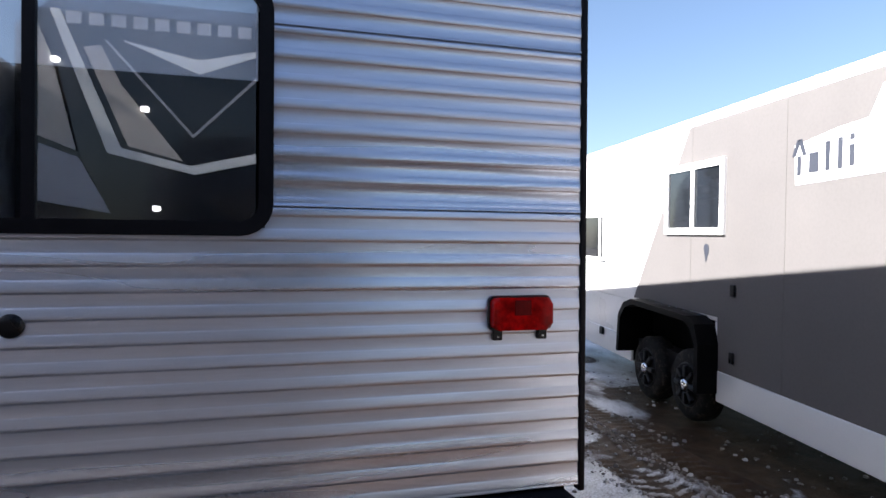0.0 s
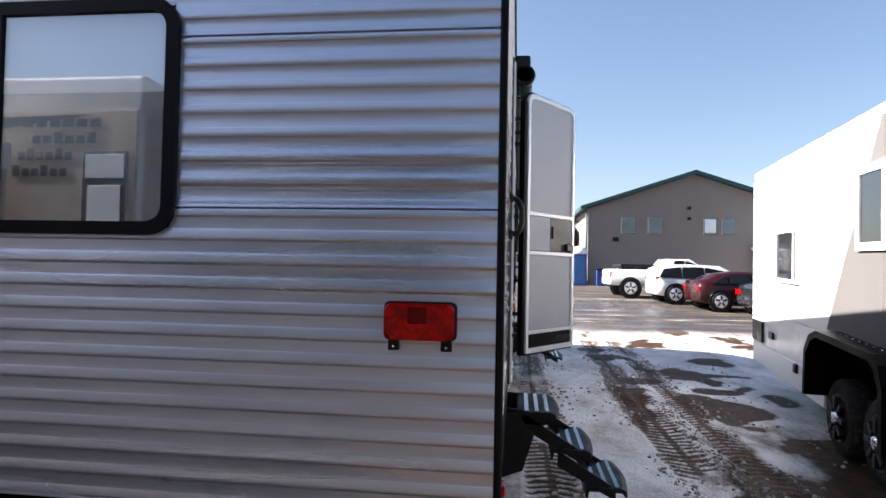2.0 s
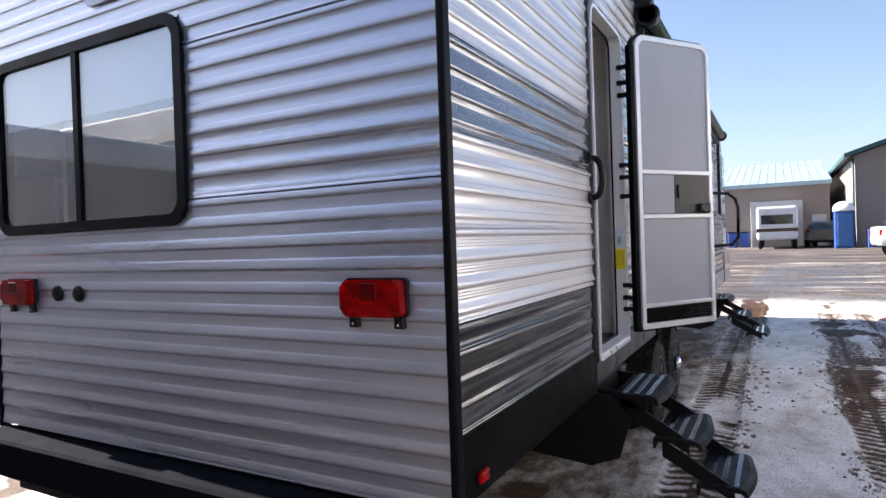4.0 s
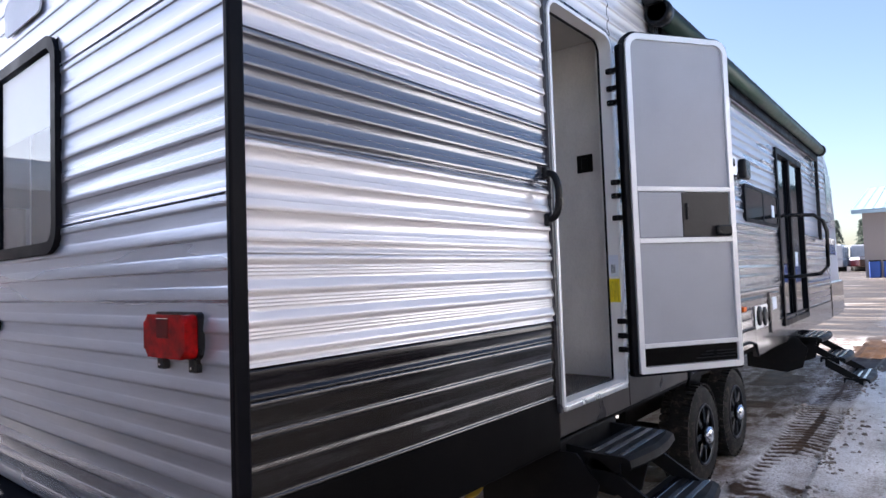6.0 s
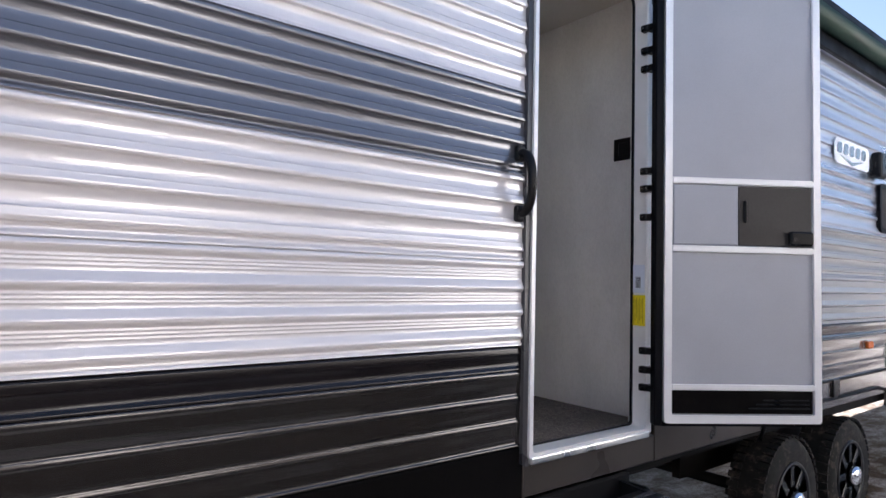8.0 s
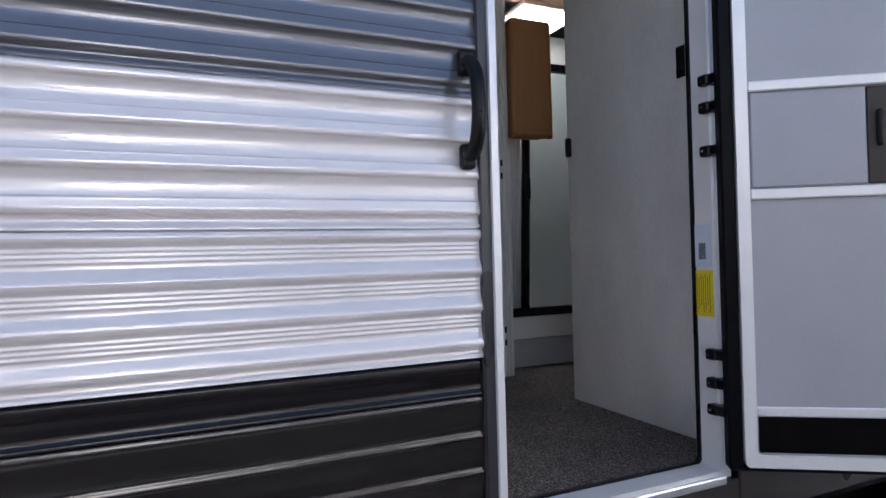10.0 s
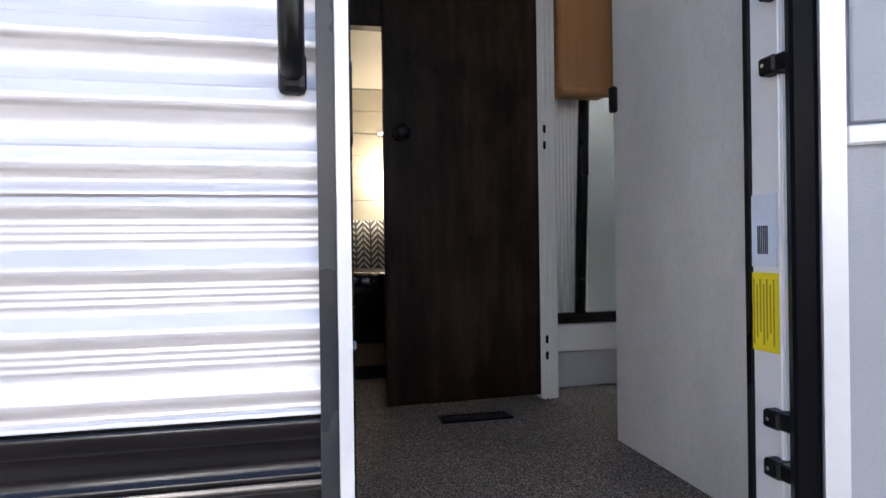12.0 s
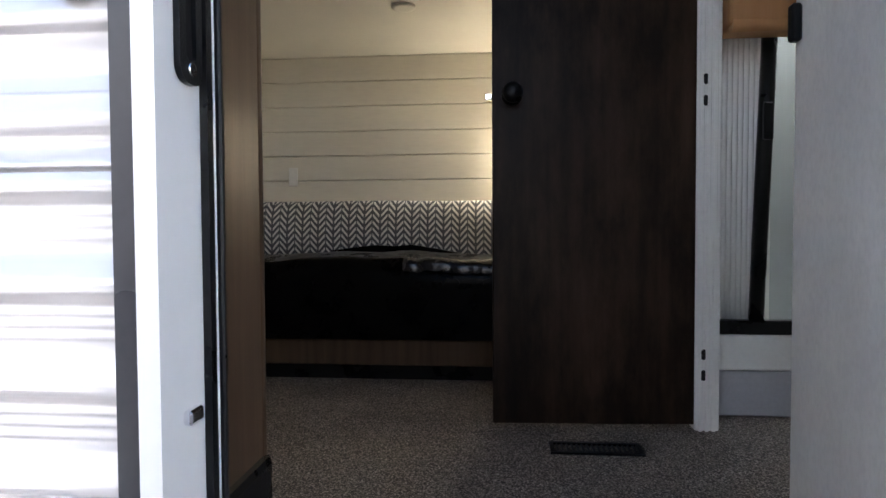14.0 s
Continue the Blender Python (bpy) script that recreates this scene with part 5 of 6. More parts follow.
vehicle("pickup_truck", "white pickup truck with a covered bed", "truck", pose(5.72, 27.4, rise(5.7, 27.4), 0, 0, 3), CAB, P_WHITE, ((0.0, 0.90), (3.6, 0.90)),
        ((1.62, 2.25, (1.22, 1.80), (1.22, 1.82), 0.965, 0.78), (2.30, 3.0, (1.22, 1.82), (1.22, 1.52), 0.965, 0.80)), ((-1.27, -1.15, 0.80, 0.97, 0.92, 1.20, M_LENS, "tail_lamp"),), 0.40, tail=0.66)
part("bed_cover", bx(-0.45, 1.20, -0.80, 0.80, 1.05, 1.40, bevel=0.08), M_BLACK, bpy.data.objects["pickup_truck"], "black bed cover")
vehicle("suv", "white sport utility vehicle with dark windows", "car", pose(6.93, 24.86, rise(7, 24.9), 0, 0, 3), SUV, P_WHITE, ((0.0, 0.86), (2.85, 0.86)),
        ((-0.62, 0.25, (1.10, 1.50), (1.07, 1.58), 0.925, 0.755), (0.27, 1.08, (1.07, 1.58), (1.06, 1.58), 0.93, 0.765), (1.10, 1.95, (1.06, 1.58), (1.06, 1.40), 0.93, 0.79)), ((-0.95, -0.84, 0.62, 0.86, 0.98, 1.14, M_LENS, "tail_lamp"),), 0.36)
vehicle("red_sedan", "dark red four-door sedan", "car", pose(7.80, 22.44, rise(8, 22.4), 0, 0, 3), SEDAN, P_RED, ((0.0, 0.84), (2.75, 0.84)),
        ((-0.25, 0.25, (1.0, 1.16), (0.99, 1.32), 0.895, 0.74), (0.3, 1.0, (0.99, 1.33), (0.98, 1.37), 0.90, 0.70), (1.06, 1.85, (0.98, 1.36), (0.97, 1.18), 0.90, 0.745)), ((-1.17, -1.02, 0.56, 0.86, 0.72, 0.88, M_LENS, "tail_lamp"),), 0.335, 0.90, 0.60)
vehicle("black_sedan", "black four-door sedan with red tail lamps", "car", pose(8.95, 20.4, rise(9, 20.4), 0, 0, 3), SEDAN, P_BLACK, ((0.0, 0.84), (2.75, 0.84)),
        ((-0.25, 0.25, (1.0, 1.16), (0.99, 1.32), 0.895, 0.74), (0.3, 1.0, (0.99, 1.33), (0.98, 1.37), 0.90, 0.70), (1.06, 1.85, (0.98, 1.36), (0.97, 1.18), 0.90, 0.745)), ((-1.18, -1.0, 0.50, 0.88, 0.70, 0.90, M_LENS, "tail_lamp"),), 0.335, 0.90, 0.60)
vehicle("dark_car", "small dark car far off by the workshop", "car", pose(4.1, 41.0, rise(3, 41), 0, 0, 80), SUV, P_BLACK, ((0.0, 0.86), (2.85, 0.86)), (), ((-0.95, -0.84, 0.62, 0.86, 0.98, 1.14, M_LENS, "tail_lamp"),), 0.36)
moto = thing("motorhome", "white and brown motorhome parked by the workshop", "motorhome", pose(1.75, 38.5, rise(1, 38)))
part("body", bx(-1.0, 1.0, 0, 7, 0.5, 2.35, bevel=0.14, seg=3), P_WHITE, moto)
part("stripe", bx(-1.01, 1.01, -0.01, 6.9, 0.95, 1.15, bevel=0.02), M_BROWNLIT, moto)
part("windshield", bx(-0.8, 0.8, -0.02, 0.1, 1.35, 1.9, bevel=0.04), M_DARKGLASS, moto)
for s in (-1, 1):
    part("wheel", lathe(bmesh.new(), [(0.2, -0.12), (0.4, -0.1), (0.4, 0.1), (0.2, 0.12)], (s * 0.85, 1.2, 0.4), "X", 20), M_RUBBER, moto)
    part("wheel", lathe(bmesh.new(), [(0.2, -0.12), (0.4, -0.1), (0.4, 0.1), (0.2, 0.12)], (s * 0.85, 5.4, 0.4), "X", 20), M_RUBBER, moto)

# ---- campers behind the walker, seen in the window's reflections ----
cap = thing("fifth_wheel_camper", "dark fifth-wheel camper front cap with pale chevrons", "trailer")
CY = -2.1
bm = bmesh.new()
outline = [(-2.45, -0.55), (-2.1, -0.05), (-1.6, 0.0), (0.0, 0.0), (0.5, -0.05), (0.85, -0.55), (0.85, -6.5), (-2.45, -6.5)]
rings = [[bm.verts.new((x, CY - 0.012 + y - (0.5 if z > 4 and y > -1 else 0), z)) for x, y in outline] for z in (1.25, 1.9, 3.75, 4.05)]
for r0, r1 in zip(rings, rings[1:]):
    for i in range(8):
        bm.faces.new((r0[i], r0[(i + 1) % 8], r1[(i + 1) % 8], r1[i]))
bm.faces.new(rings[0][::-1])
bm.faces.new(rings[-1])
part("front_cap", bm, material("graphite_gelcoat", (0.022, 0.021, 0.022), 0.16, 0.0, 0.1, 2, 30, coat=0.6), cap, "glossy graphite front cap")


def cap_shape(pts, mat, nm, lift=0.0):
    part(nm, slab(bmesh.new(), pts, lambda u, v, o: (u, CY - 0.011 + lift + o, v), 0.012), mat, cap)


cap_shape([(-2.08, 3.6), (-1.98, 3.35), (-1.78, 2.50), (-2.08, 2.62)], M_TANPANEL, "panel_light")
cap_shape([(-2.08, 2.56), (-1.76, 2.44), (-1.50, 1.95), (-2.08, 2.05)], M_GREYBASE, "panel_grey")
cap_shape([(-1.99, 3.74), (-1.53, 2.49), (-0.8, 2.32), (-0.29, 2.44), (0.2, 2.56), (0.2, 2.65), (-0.29, 2.53), (-0.83, 2.40), (-1.42, 2.54), (-1.91, 3.74)], M_WHITEPAINT, "pale_band")
cap_shape([(-1.72, 3.42), (-1.36, 2.56), (-0.90, 2.44), (-1.42, 3.11), (-1.58, 3.45)], M_TANPANEL, "panel_light")
cap_shape([(-1.42, 3.51), (-0.76, 3.25), (-0.29, 3.44), (0.1, 3.58), (-0.29, 3.50), (-0.76, 3.38)], M_WHITEPAINT, "chevron")
cap_shape([(-1.56, 3.50), (-0.81, 2.66), (-0.10, 3.38), (-0.12, 3.40), (-0.81, 2.69), (-1.53, 3.50)], M_GREYBASE, "pin_line")
for i in range(9):
    cap_shape([(-1.86 + i * 0.18, 3.62), (-1.74 + i * 0.18, 3.62), (-1.74 + i * 0.18, 3.73), (-1.86 + i * 0.18, 3.73)], M_GREYBASE, "letter_bar")
for x, z in ((-1.94, 3.29), (-1.22, 2.90), (-1.12, 2.0)):
    part("cap_lamp", bx(x - 0.035, x + 0.035, CY - 0.02, CY + 0.03, z - 0.025, z + 0.025, bevel=0.01), M_MARKER, cap, "small lit marker lamp")
for x in (-2.1, 0.5):
    part("landing_leg", bx(x - 0.05, x + 0.05, CY - 2.6, CY - 2.5, -0.02, 1.26), M_IRON, cap)
for x in (-2.3, 0.7):
    for y in (-5.2, -6.1):
        part("wheel", lathe(bmesh.new(), [(0.2, -0.1), (0.38, -0.1), (0.38, 0.1), (0.2, 0.1)], (x, CY + y, 0.37), "X", 20), M_RUBBER, cap)
cam_b = thing("white_camper", "white-topped tan camper with rows of dark lettering bars", "trailer")
part("body", bx(-9.0, -2.50, -4.0, -1.52, 0.7, 3.40, bevel=0.04, seg=3), P_WHITE, cam_b, "white camper body")
part("side_panel", bx(-8.9, -2.56, -1.53, -1.508, 0.72, 3.06, bevel=0.004), M_TANPANEL, cam_b, "tan camper side")
part("swoosh", slab(bmesh.new(), [(-5.5, 2.95), (-4.2, 2.86), (-3.0, 3.02), (-4.2, 2.99)], lambda u, v, o: (u, -1.508 + o, v), 0.004), M_SLATE, cam_b)
for i, (x0, x1, z) in enumerate(((-3.75, -2.9, 2.90), (-3.65, -2.95, 2.74), (-3.8, -3.2, 2.58), (-3.85, -3.25, 2.42))):
    for k in range(6):
        w = (x1 - x0) / 6
        part("letter_bar", bx(x0 + k * w, x0 + (k + 0.75) * w, -1.508, -1.502, z, z + 0.075 + 0.03 * ((k * 7 + i) % 3 == 0), bevel=0.002), M_SLATE, cam_b)
cw = part("window", bx(-3.10, -2.64, -1.508, -1.496, 1.82, 2.66, bevel=0.004), M_SLATE, cam_b, "camper window with a white shade")
part("shade", bx(-3.07, -2.67, -1.497, -1.490, 2.40, 2.63, bevel=0.003), M_SHADE, cw, "white pleated shade")
part("shade", bx(-3.04, -2.70, -1.497, -1.490, 1.86, 2.33, bevel=0.003), M_SHADE, cw, "white pleated shade")
for x in (-5.0, -6.0):
    part("wheel", lathe(bmesh.new(), [(0.2, -0.1), (0.35, -0.1), (0.35, 0.1), (0.2, 0.1)], (x, -1.68, 0.35), "Y", 20), M_RUBBER, cam_b)
    part("wheel", lathe(bmesh.new(), [(0.2, -0.1), (0.35, -0.1), (0.35, 0.1), (0.2, 0.1)], (x, -3.85, 0.35), "Y", 20), M_RUBBER, cam_b)
cargo = thing("cargo_trailer", "tan box trailer with a white roof beside the campers", "trailer")
part("body", bx(-6.6, -3.6, -1.2, 1.85, 0.5, 2.65, bevel=0.06, seg=2), M_TANPANEL, cargo, "tan box body")
part("roof", bx(-6.62, -3.58, -1.22, 1.87, 2.42, 2.70, bevel=0.05, seg=2), M_YETTIWHITE, cargo, "white roof cap")
for y in (-1.0, 1.65):
    for x in (-5.6, -4.8):
        part("wheel", lathe(bmesh.new(), [(0.2, -0.1), (0.33, -0.1), (0.33, 0.1), (0.2, 0.1)], (x, y, 0.33), "Y", 20), M_RUBBER, cargo)

# ---- far edge of the yard ----
rng = random.Random(5)
M_PINE = material("pine_needles", (0.045, 0.065, 0.045), 0.8, 0.0, 0.3, 2, 30)
M_BARK = material("bark", (0.10, 0.08, 0.065), 0.9, 0.0, 0.2)


def pine(x, y, h):
    t = thing("pine_tree", "dark green conifer at the far edge of the yard", "tree", pose(x, y, rise(x, y)), "far conifers")
    part("trunk", rod(bmesh.new(), (0, 0, -0.1), (0, 0, h), 0.2, 8, 0.03), M_BARK, t)
    bm = bmesh.new()
    for i in range(420):
        z = h * (0.12 + 0.88 * rng.random())
        rr = (1 - z / h) * h * 0.24 * (0.35 + 0.65 * rng.random()) + 0.05
        a = rng.random() * 2 * math.pi
        c = Vector((rr * math.cos(a), rr * math.sin(a), z - rr * 0.25))
        s = 0.25 + 0.25 * rng.random()
        d = Vector((math.cos(a), math.sin(a), -0.3)) * s
        u = Vector((-math.sin(a), math.cos(a), 0.2)) * s * 0.5
        vs = [bm.verts.new(c + k) for k in (-u, d, u, Vector((0, 0, s * 0.5)))]
        bm.faces.new(vs[:3])
        bm.faces.new((vs[0], vs[1], vs[3]))
        bm.faces.new((vs[1], vs[2], vs[3]))
    part("crown", bm, M_PINE, t)


for i in range(16):
    pine(-26 + i * 1.9 + rng.uniform(-0.8, 0.8), 118 + rng.uniform(-8, 14), rng.uniform(5, 9))
for i, (x, y, mat, lab) in enumerate(((-7.2, 78, P_WHITE, "white camper trailer far across the yard"), (-4.6, 83, P_WHITE, "white camper trailer far across the yard"), (-3.0, 74, P_RED, "red and white camper trailer far across the yard"))):
    t = thing("parked_camper", lab, "trailer", pose(x, y, rise(x, y), 0, 0, 8 * i), "campers across the yard")
    part("body", bx(-1.2, 1.2, 0, 6, 0.5, 2.9 if i < 2 else 1.5, bevel=0.15, seg=2), mat, t)
    part("band", bx(-1.21, 1.21, -0.01, 6.0, 1.2, 1.45), M_GREYBASE, t)
    part("wheel", lathe(bmesh.new(), [(0.2, -1.15), (0.35, -1.15), (0.35, 1.15), (0.2, 1.15)], (0, 3, 0.34), "X", 16), M_RUBBER, t)

# ---- inside the trailer ----
FZ = 0.965
XI = XS - 0.052
carpet = bpy.data.materials.new("speckled_carpet")
carpet.use_nodes = True
nt = carpet.node_tree
b = nt.nodes["Principled BSDF"]
f1 = noise_node(nt, 210.0, 4.0)
col = ramp_node(nt, f1, [(0.36, (0.03, 0.026, 0.022)), (0.5, (0.15, 0.13, 0.113)), (0.6, (0.36, 0.315, 0.28)), (0.7, (0.62, 0.56, 0.5))])
col = mix_node(nt, 1.0, col, ramp_node(nt, noise_node(nt, 5.0, 4.0), [(0.3, (0.75, 0.75, 0.75)), (0.7, (1, 1, 1))]), "MULTIPLY")
nt.links.new(col, b.inputs["Base Color"])
b.inputs["Roughness"].default_value = 0.95
bn = nt.nodes.new("ShaderNodeBump")
bn.inputs["Strength"].default_value, bn.inputs["Distance"].default_value = 0.9, 0.006
nt.links.new(f1, bn.inputs["Height"])
nt.links.new(bn.outputs[0], b.inputs["Normal"])
solo("floor", bx(-1.95, XI - 0.004, YR + 0.36, 7.0, FZ - 0.08, FZ), carpet, "grey-brown speckled cut-pile carpet", "floor", "structure")
solo("ceiling", bx(-0.56, XI, YR + 0.36, 7.0, 2.93, 2.97), M_CEIL, "off-white vinyl ceiling", "ceiling", "structure")
solo("ceiling_slide", bx(-1.95, -0.56, YR + 0.36, 4.42, 2.515, 2.545), M_CEIL, "low off-white slide-out ceiling", "ceiling", "structure")
solo("wall_rear", bx(-1.95, XI, YR + 0.32, YR + 0.36, FZ - 0.08, 2.97), M_INNER, "plain pale inner rear wall", "wall", "structure")
solo("wall_front", bx(-1.95, XI, 7.0, 7.05, FZ - 0.08, 2.97), M_INNER, "plain pale inner wall", "wall", "structure")
solo("wall_door_side", bx(XI - 0.012, XI, YR + 0.36, DY0 + 0.035, FZ, 2.93), M_INNER, "pale linen wall panel beside the door", "wall", "structure")
solo("wall_door_side_front", bx(XI - 0.012, XI, DY1 - 0.035, 7.0, FZ, 2.93), M_INNER, "pale linen wall panel beside the door", "wall", "structure")
solo("wall_over_door", bx(XI - 0.012, XI, DY0 + 0.035, DY1 - 0.035, DZ1 - 0.04, 2.93), M_INNER, "pale linen wall panel over the door", "wall", "structure")
# the partition that faces the entry
solo("wall_partition", bx(0.075, XI - 0.012, 4.450, 4.485, FZ, 2.93, bevel=0.003), M_INNER, "pale linen-patterned partition wall", "wall", "structure")
sw = thing("switch_plate", "square black switch plate on the partition", "switch")
part("plate", bx(0.70, 0.80, 4.440, 4.450, 2.157, 2.262, bevel=0.004), M_BLACK, sw)
part("rocker", bx(0.73, 0.77, 4.436, 4.441, 2.18, 2.24, bevel=0.003), M_BLACK, sw)
solo("door_catch", bx(0.085, 0.110, 4.428, 4.450, 1.99, 2.07, bevel=0.005), M_BLACK, "small black catch on the partition's end", "catch")
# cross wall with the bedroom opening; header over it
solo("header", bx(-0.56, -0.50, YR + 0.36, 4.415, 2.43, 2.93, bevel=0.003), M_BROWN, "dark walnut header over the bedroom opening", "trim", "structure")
solo("trim_jamb", bx(-0.545, -0.475, 4.415, 4.49, FZ, 2.93, bevel=0.006, seg=2), M_WHITEPAINT, "white fluted door jamb", "trim", "structure")
for i in range(3):
    solo("trim_flute", bx(-0.475, -0.469, 4.425 + 0.02 * i, 4.437 + 0.02 * i, FZ, 2.9, bevel=0.002), M_WHITEPAINT, "thin white bead on the jamb", "trim", "structure")
idoor = thing("bedroom_door", "dark walnut inner door standing open, black knob", "door")
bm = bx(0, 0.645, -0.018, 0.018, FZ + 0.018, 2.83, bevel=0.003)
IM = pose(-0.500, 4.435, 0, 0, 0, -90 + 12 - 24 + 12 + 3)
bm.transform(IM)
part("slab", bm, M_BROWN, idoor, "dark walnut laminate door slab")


def on_door(bm):
    bm.transform(IM)
    return bm


FS = 1 if (IM.to_3x3() @ Vector((0, 1, 0))).x > 0 else -1
part("knob", on_door(lathe(bmesh.new(), [(0.032, 0.018 * FS), (0.032, 0.026 * FS), (0.014, 0.032 * FS), (0.014, 0.045 * FS), (0.030, 0.055 * FS), (0.031, 0.072 * FS), (0.02, 0.082 * FS), (0.003, 0.084 * FS)], (0.585, 0, 2.01), "Y", 24)), M_BLACK, idoor, "round black door knob")
part("latch", on_door(bx(0.645, 0.668, -0.008, 0.008, 2.0, 2.02, bevel=0.003)), M_CHROME, idoor)
for z in (1.985, 2.05, 1.14, 1.205):
    part("hinge", on_door(bx(-0.010, 0.006, -0.012 + 0.02 * FS, 0.012 + 0.02 * FS, z - 0.016, z + 0.016, bevel=0.003)), M_BLACK, idoor)
vent = thing("floor_vent", "dark brown slotted floor register in the carpet", "vent")
part("frame", slab(bmesh.new(), [(-0.045, -0.13), (0.045, -0.13), (0.045, 0.13), (-0.045, 0.13)], lambda u, v, o: (-0.285 + u, 4.085 + v, FZ + 0.001 + o), 0.006, [(-0.032, -0.117), (0.032, -0.117), (0.032, 0.117), (-0.032, 0.117)]), M_BLACK, vent)
for i in range(16):
    part("slat", bx(-0.317, -0.253, 3.974 + i * 0.0145, 3.980 + i * 0.0145, FZ + 0.001, FZ + 0.005), M_BLACK, vent)
# bath side: shower with a black frame
solo("wall_bath", bx(-0.98, -0.94, 4.42, 6.0, FZ, 2.93), M_SURROUND, "grey-white shower wall", "wall", "structure")
solo("wall_bath_side", bx(-0.94, -0.56, 5.35, 5.39, FZ, 2.93), M_SURROUND, "grey-white bathroom wall", "wall", "structure")
shower = thing("shower_stall", "white shower stall with a black-framed glass screen", "shower")
part("base", bx(-0.93, -0.64, 4.45, 5.34, FZ, 1.124, bevel=0.006), M_GREYBASE, shower, "grey shower plinth")
part("sill", bx(-0.93, -0.615, 4.45, 5.34, 1.124, 1.246, bevel=0.01, seg=2), M_WHITEPAINT, shower, "white shower pan rim")
part("bottom_rail", bx(-0.645, -0.605, 4.45, 5.34, 1.246, 1.292, bevel=0.004), M_BLACK, shower, "black bottom rail")
bm = bmesh.new()
rod(bm, (-0.625, 4.655, 1.29), (-0.625, 4.70, 2.60), 0.024, 10)
part("post", bm, M_BLACK, shower, "black upright")
part("top_rail", bx(-0.645, -0.605, 4.45, 5.34, 2.60, 2.64, bevel=0.004), M_BLACK, shower)
part("pane", bx(-0.635, -0.630, 4.70, 5.3, 1.29, 2.60), M_SHOWER, shower, "clear glass")
for i in range(11):
    part("fluted_strip", rod(bmesh.new(), (-0.66, 4.49 + 0.017 * i, 1.29), (-0.66, 4.49 + 0.0175 * i, 2.60), 0.011, 8), M_WHITEPAINT, shower, "white fluted screen")
part("post_clip", bx(-0.61, -0.59, 4.66, 4.69, 1.88, 2.0, bevel=0.004), M_BLACK, shower)
cab = thing("medicine_cabinet", "tan maple wall cabinet with a rounded lower edge", "cabinet")
bm = bx(-0.60, -0.44, 4.497, 4.745, 2.20, 2.80, bevel=0.02, seg=3)
part("body", bm, M_TAN, cab)
part("lower_lip", rod(bmesh.new(), (-0.46, 4.507, 2.205), (-0.46, 4.735, 2.205), 0.022, 12), M_TAN, cab)
lamp = thing("ceiling_light", "bright square ceiling light panel in the bath", "lamp")
part("frame", bx(-0.90, -0.50, 4.62, 5.02, 2.905, 2.93, bevel=0.006), M_WHITEPAINT, lamp)
part("diffuser", bx(-0.87, -0.53, 4.65, 4.99, 2.893, 2.906, bevel=0.004), M_LAMP, lamp, "glowing white diffuser")

# bedroom end: shiplap wall, sofa bed, sconce hidden behind the door
solo("wall_shiplap_back", bx(-1.95, -1.76, YR + 0.36, 4.42, FZ - 0.05, 2.515), M_CREAM, "cream wall behind the boards", "wall", "structure")
ship = tagged(new("wall_shiplap"), "cream horizontal shiplap boards, warmly lit", "wall", kind="structure")
z = 2.512
while z > FZ:
    zb = max(FZ, z - 0.131)
    part("board", bx(-1.76, -1.745, YR + 0.37, 4.41, zb + 0.003, z, bevel=0.003), M_CREAM, ship)
    z = zb
solo("wall_bedroom_end", bx(-1.744, -0.56, 4.38, 4.414, FZ, 2.515), M_CREAM, "cream end wall of the slide-out", "wall", "structure")
sofa = thing("sofa_bed", "black film-wrapped sofa bed with a white and grey herringbone backrest", "sofa")
part("base", bx(-1.70, -1.00, 2.45, 4.25, 1.035, 1.143, bevel=0.006), M_BROWNLIT, sofa, "walnut plinth rail")
part("plinth", bx(-1.70, -1.06, 2.47, 4.23, FZ, 1.036), M_BLACK, sofa)
bm = bmesh.new()
ny, nx = 36, 10
top = []
for j in range(ny + 1):
    y = 2.43 + 1.84 * j / ny
    row = []
    for i in range(nx + 5):
        if i < 4:
            x, zz = -0.985, 1.145 + 0.30 * i / 4
        else:
            q = (i - 4) / nx
            x, zz = -0.985 - 0.66 * q, 1.452 + 0.02 * math.sin(q * 3) + 0.012 * noise.noise((y * 6, q * 5, 1)) + 0.02 * math.sin((y - 2.6) * 2.4)
        x += 0.012 * noise.noise((y * 5, zz * 6, 3))
        row.append(bm.verts.new((x, y, zz)))
    top.append(row)
for a, b in zip(top, top[1:]):
    for i in range(nx + 4):
        bm.faces.new((a[i], a[i + 1], b[i + 1], b[i])).smooth = True
part("seat", bm, M_BEDPLASTIC, sofa, "seat wrapped in glossy black film")
herr = bpy.data.materials.new("herringbone_fabric")
herr.use_nodes = True
nt = herr.node_tree
b = nt.nodes["Principled BSDF"]
co = nt.nodes.new("ShaderNodeTexCoord")
sp = nt.nodes.new("ShaderNodeSeparateXYZ")
nt.links.new(co.outputs["Object"], sp.inputs[0])


def op(kind, a, c=None):
    n = nt.nodes.new("ShaderNodeMath")
    n.operation = kind
    for s_, v in zip(n.inputs, (a, c)):
        if v is None:
            continue
        if hasattr(v, "is_linked"):
            nt.links.new(v, s_)
        else:
            s_.default_value = v
    return n.outputs[0]


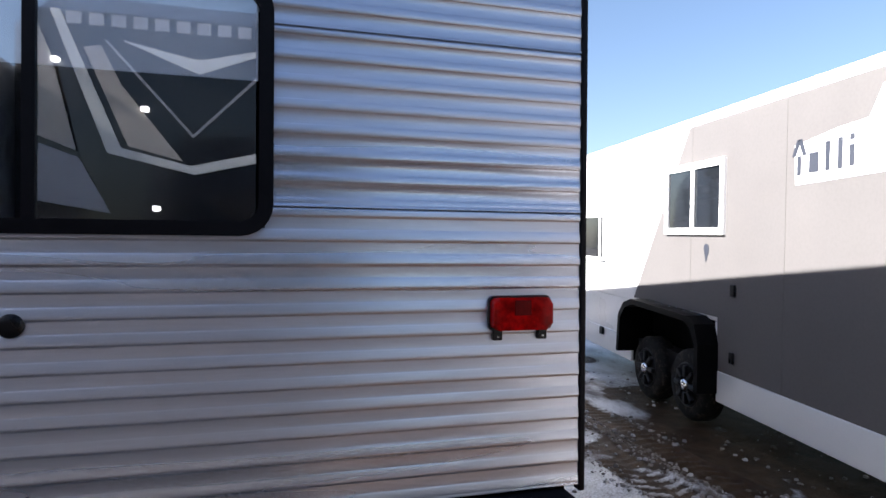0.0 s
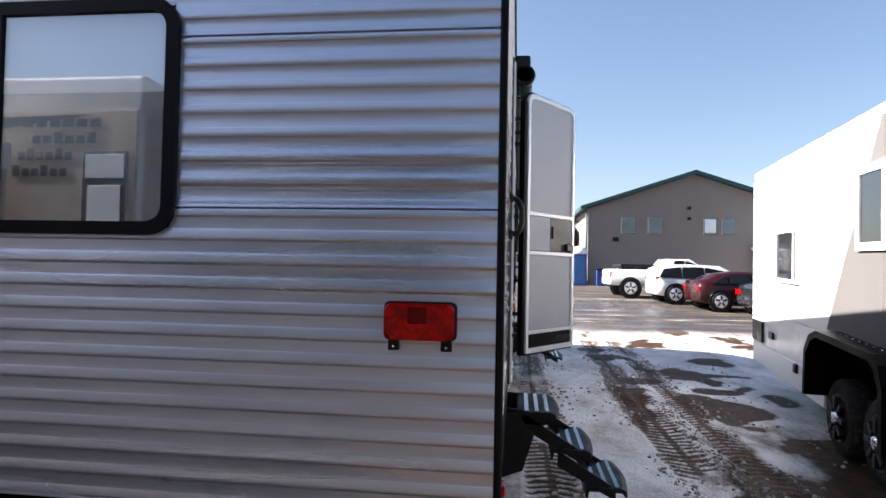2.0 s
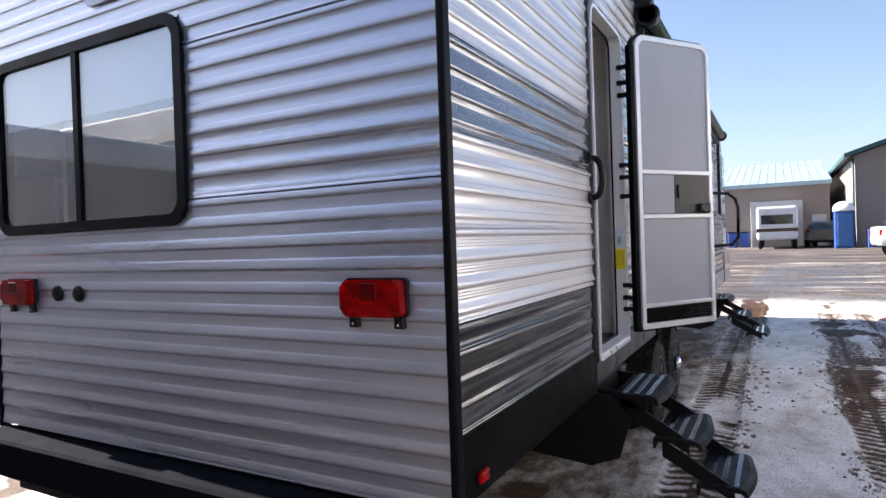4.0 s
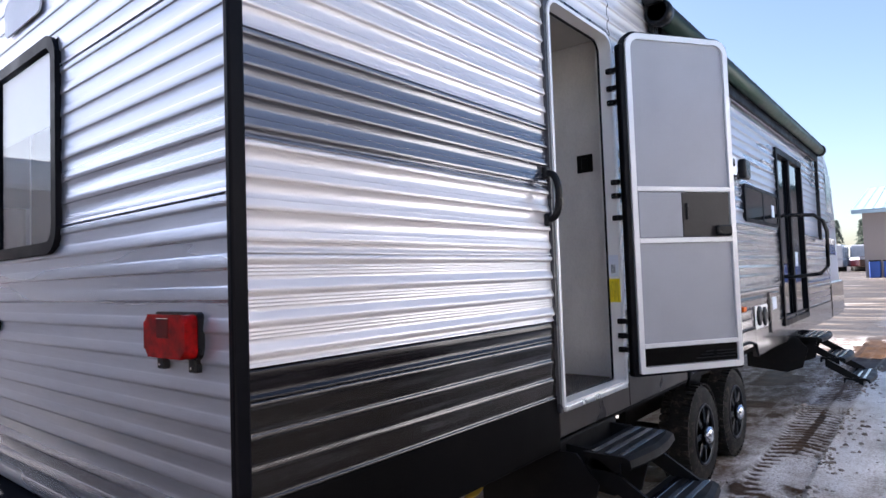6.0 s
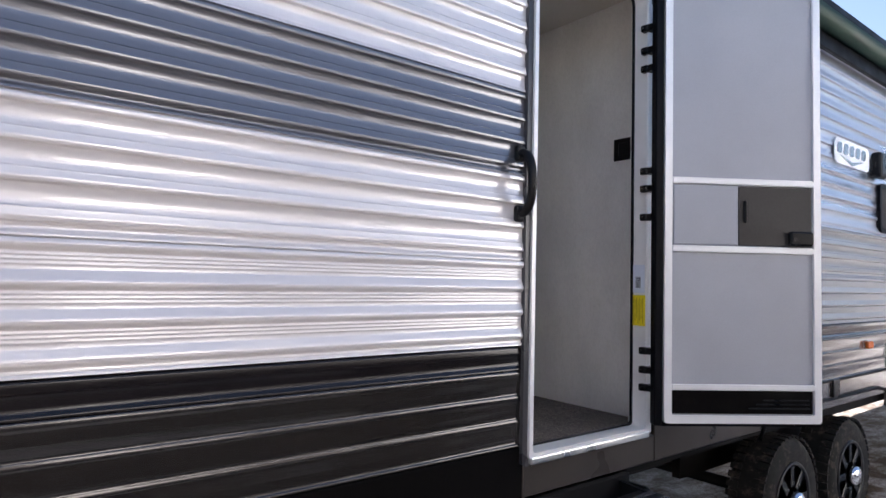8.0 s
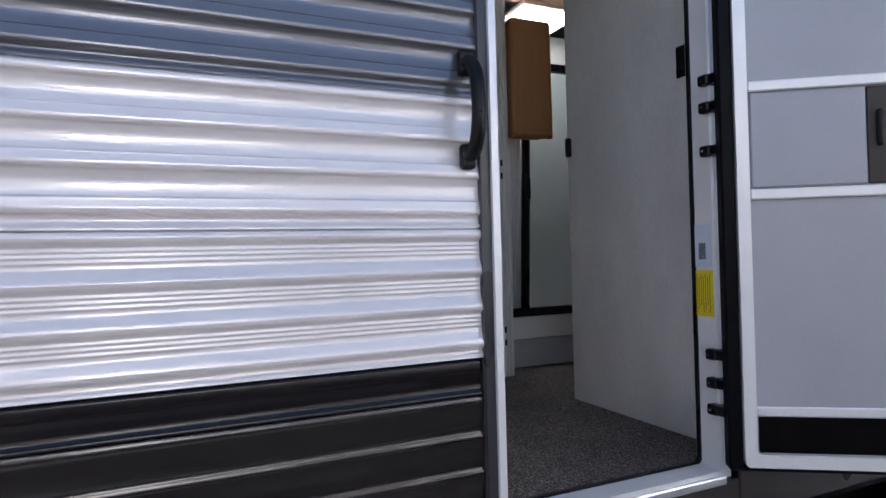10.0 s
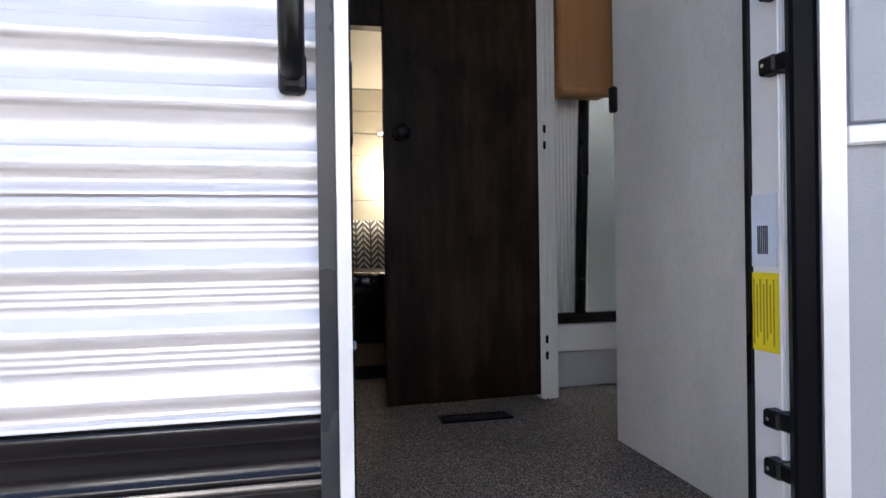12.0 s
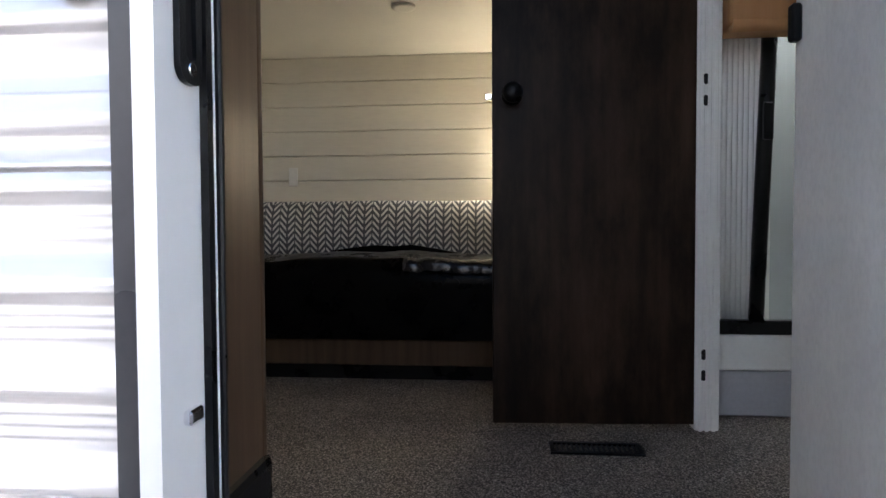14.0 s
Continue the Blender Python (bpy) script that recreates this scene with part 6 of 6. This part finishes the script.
PER = 0.082
saw = op("ABSOLUTE", op("SUBTRACT", op("FRACT", op("DIVIDE", sp.outputs["Y"], PER)), 0.5))
band = op("FRACT", op("DIVIDE", op("ADD", sp.outputs["Z"], op("MULTIPLY", saw, PER * 1.15)), 0.034))
stripe = op("GREATER_THAN", band, 0.46)
line = op("LESS_THAN", saw, 0.035)
line2 = op("GREATER_THAN", saw, 0.44)
dark = op("MAXIMUM", stripe, op("MAXIMUM", line, line2))
nt.links.new(mix_node(nt, dark, (0.66, 0.66, 0.66), (0.09, 0.095, 0.115)), b.inputs["Base Color"])
b.inputs["Roughness"].default_value = 0.9
bm = bmesh.new()
rows = []
for j in range(41):
    y = 2.43 + 1.84 * j / 40
    bulge = 0.008 * noise.noise((y * 4, 0, 8))
    rows.append([bm.verts.new((x + bulge, y, zz + 0.006 * noise.noise((y * 3, zz, 2)))) for x, zz in ((-1.74, 1.40), (-1.655, 1.40), (-1.63, 1.44), (-1.625, 1.55), (-1.64, 1.66), (-1.665, 1.725), (-1.70, 1.745), (-1.74, 1.74))])
for a, b2 in zip(rows, rows[1:]):
    for i in range(8):
        bm.faces.new((a[i], a[(i + 1) % 8], b2[(i + 1) % 8], b2[i])).smooth = True
bm.faces.new(rows[0])
bm.faces.new(rows[-1][::-1])
part("backrest", bm, herr, sofa, "white and grey herringbone backrest")
part("film_fold", slab(bmesh.new(), [(-0.30, 0.0), (-0.16, 0.018), (-0.06, 0.028), (0.04, 0.022), (0.12, 0.030), (0.24, 0.010), (0.40, -0.02), (0.1, -0.03)], lambda u, v, o: (-1.60 + o, 3.25 + u, 1.49 + v), 0.04), M_BEDPLASTIC, sofa)
bm = bmesh.new()
edge_rows = []
for k in range(25):
    y = 3.42 + 0.40 * k / 24
    lift = 0.010 * noise.noise((y * 22, 0, 4))
    edge_rows.append([bm.verts.new((-0.985 + x + 0.006 * noise.noise((y * 30, x * 9, 2)), y, z + lift - 0.06 * max(0.0, y - 3.55))) for x, z in ((-0.10, 1.478), (-0.04, 1.481), (0.0, 1.476), (0.012, 1.455), (0.010, 1.425))])
for p, q in zip(edge_rows, edge_rows[1:]):
    for k in range(4):
        bm.faces.new((p[k], p[k + 1], q[k + 1], q[k])).smooth = True
part("film_edge", bm, material("crumpled_clear_film", (0.018, 0.018, 0.021), 0.2, 0.0, 0.3, 20, 60, bump=0.4, bump_scale=40, spec=0.5), sofa, "crumpled grey translucent film")
out_ = thing("wall_outlet", "small white outlet on the shiplap", "outlet")
part("plate", bx(-1.745, -1.739, 2.68, 2.73, 1.83, 1.93, bevel=0.003), M_WHITEPAINT, out_)
sc = thing("wall_sconce", "small warm reading light on the shiplap wall", "lamp")
part("base", bx(-1.745, -1.715, 3.98, 4.06, 2.00, 2.08, bevel=0.01), M_BLACK, sc)
part("bulb", lathe(bmesh.new(), [(0.02, 0), (0.035, 0.03), (0.035, 0.08), (0.015, 0.1)], (-1.69, 4.02, 1.96), "Z", 16), M_WARM, sc, "glowing warm bulb")
hat = thing("ceiling_vent", "round flush vent in the slide-out ceiling", "vent")
part("rim", lathe(bmesh.new(), [(0.05, 0.0), (0.05, -0.008), (0.035, -0.012)], (-1.05, 3.42, 2.515), "Z", 24), M_CEIL, hat)
# walnut panel just inside the door's latch side, with a dark bin below
pan = thing("entry_cabinet", "walnut cabinet side with rounded edge trim by the entry", "cabinet")
part("side_panel", bx(0.49, XI - 0.013, 3.30, 3.420, FZ, 2.93, bevel=0.003), M_BROWNLIT, pan, "walnut side panel")
part("edge_trim", rod(bmesh.new(), (0.485, 3.408, FZ), (0.485, 3.408, 2.93), 0.015, 12), M_BROWNLIT, pan)
part("kick", bx(0.47, XI - 0.016, 3.31, 3.432, FZ + 0.001, 1.22, bevel=0.015, seg=2), M_BLACK, pan, "black lower guard")
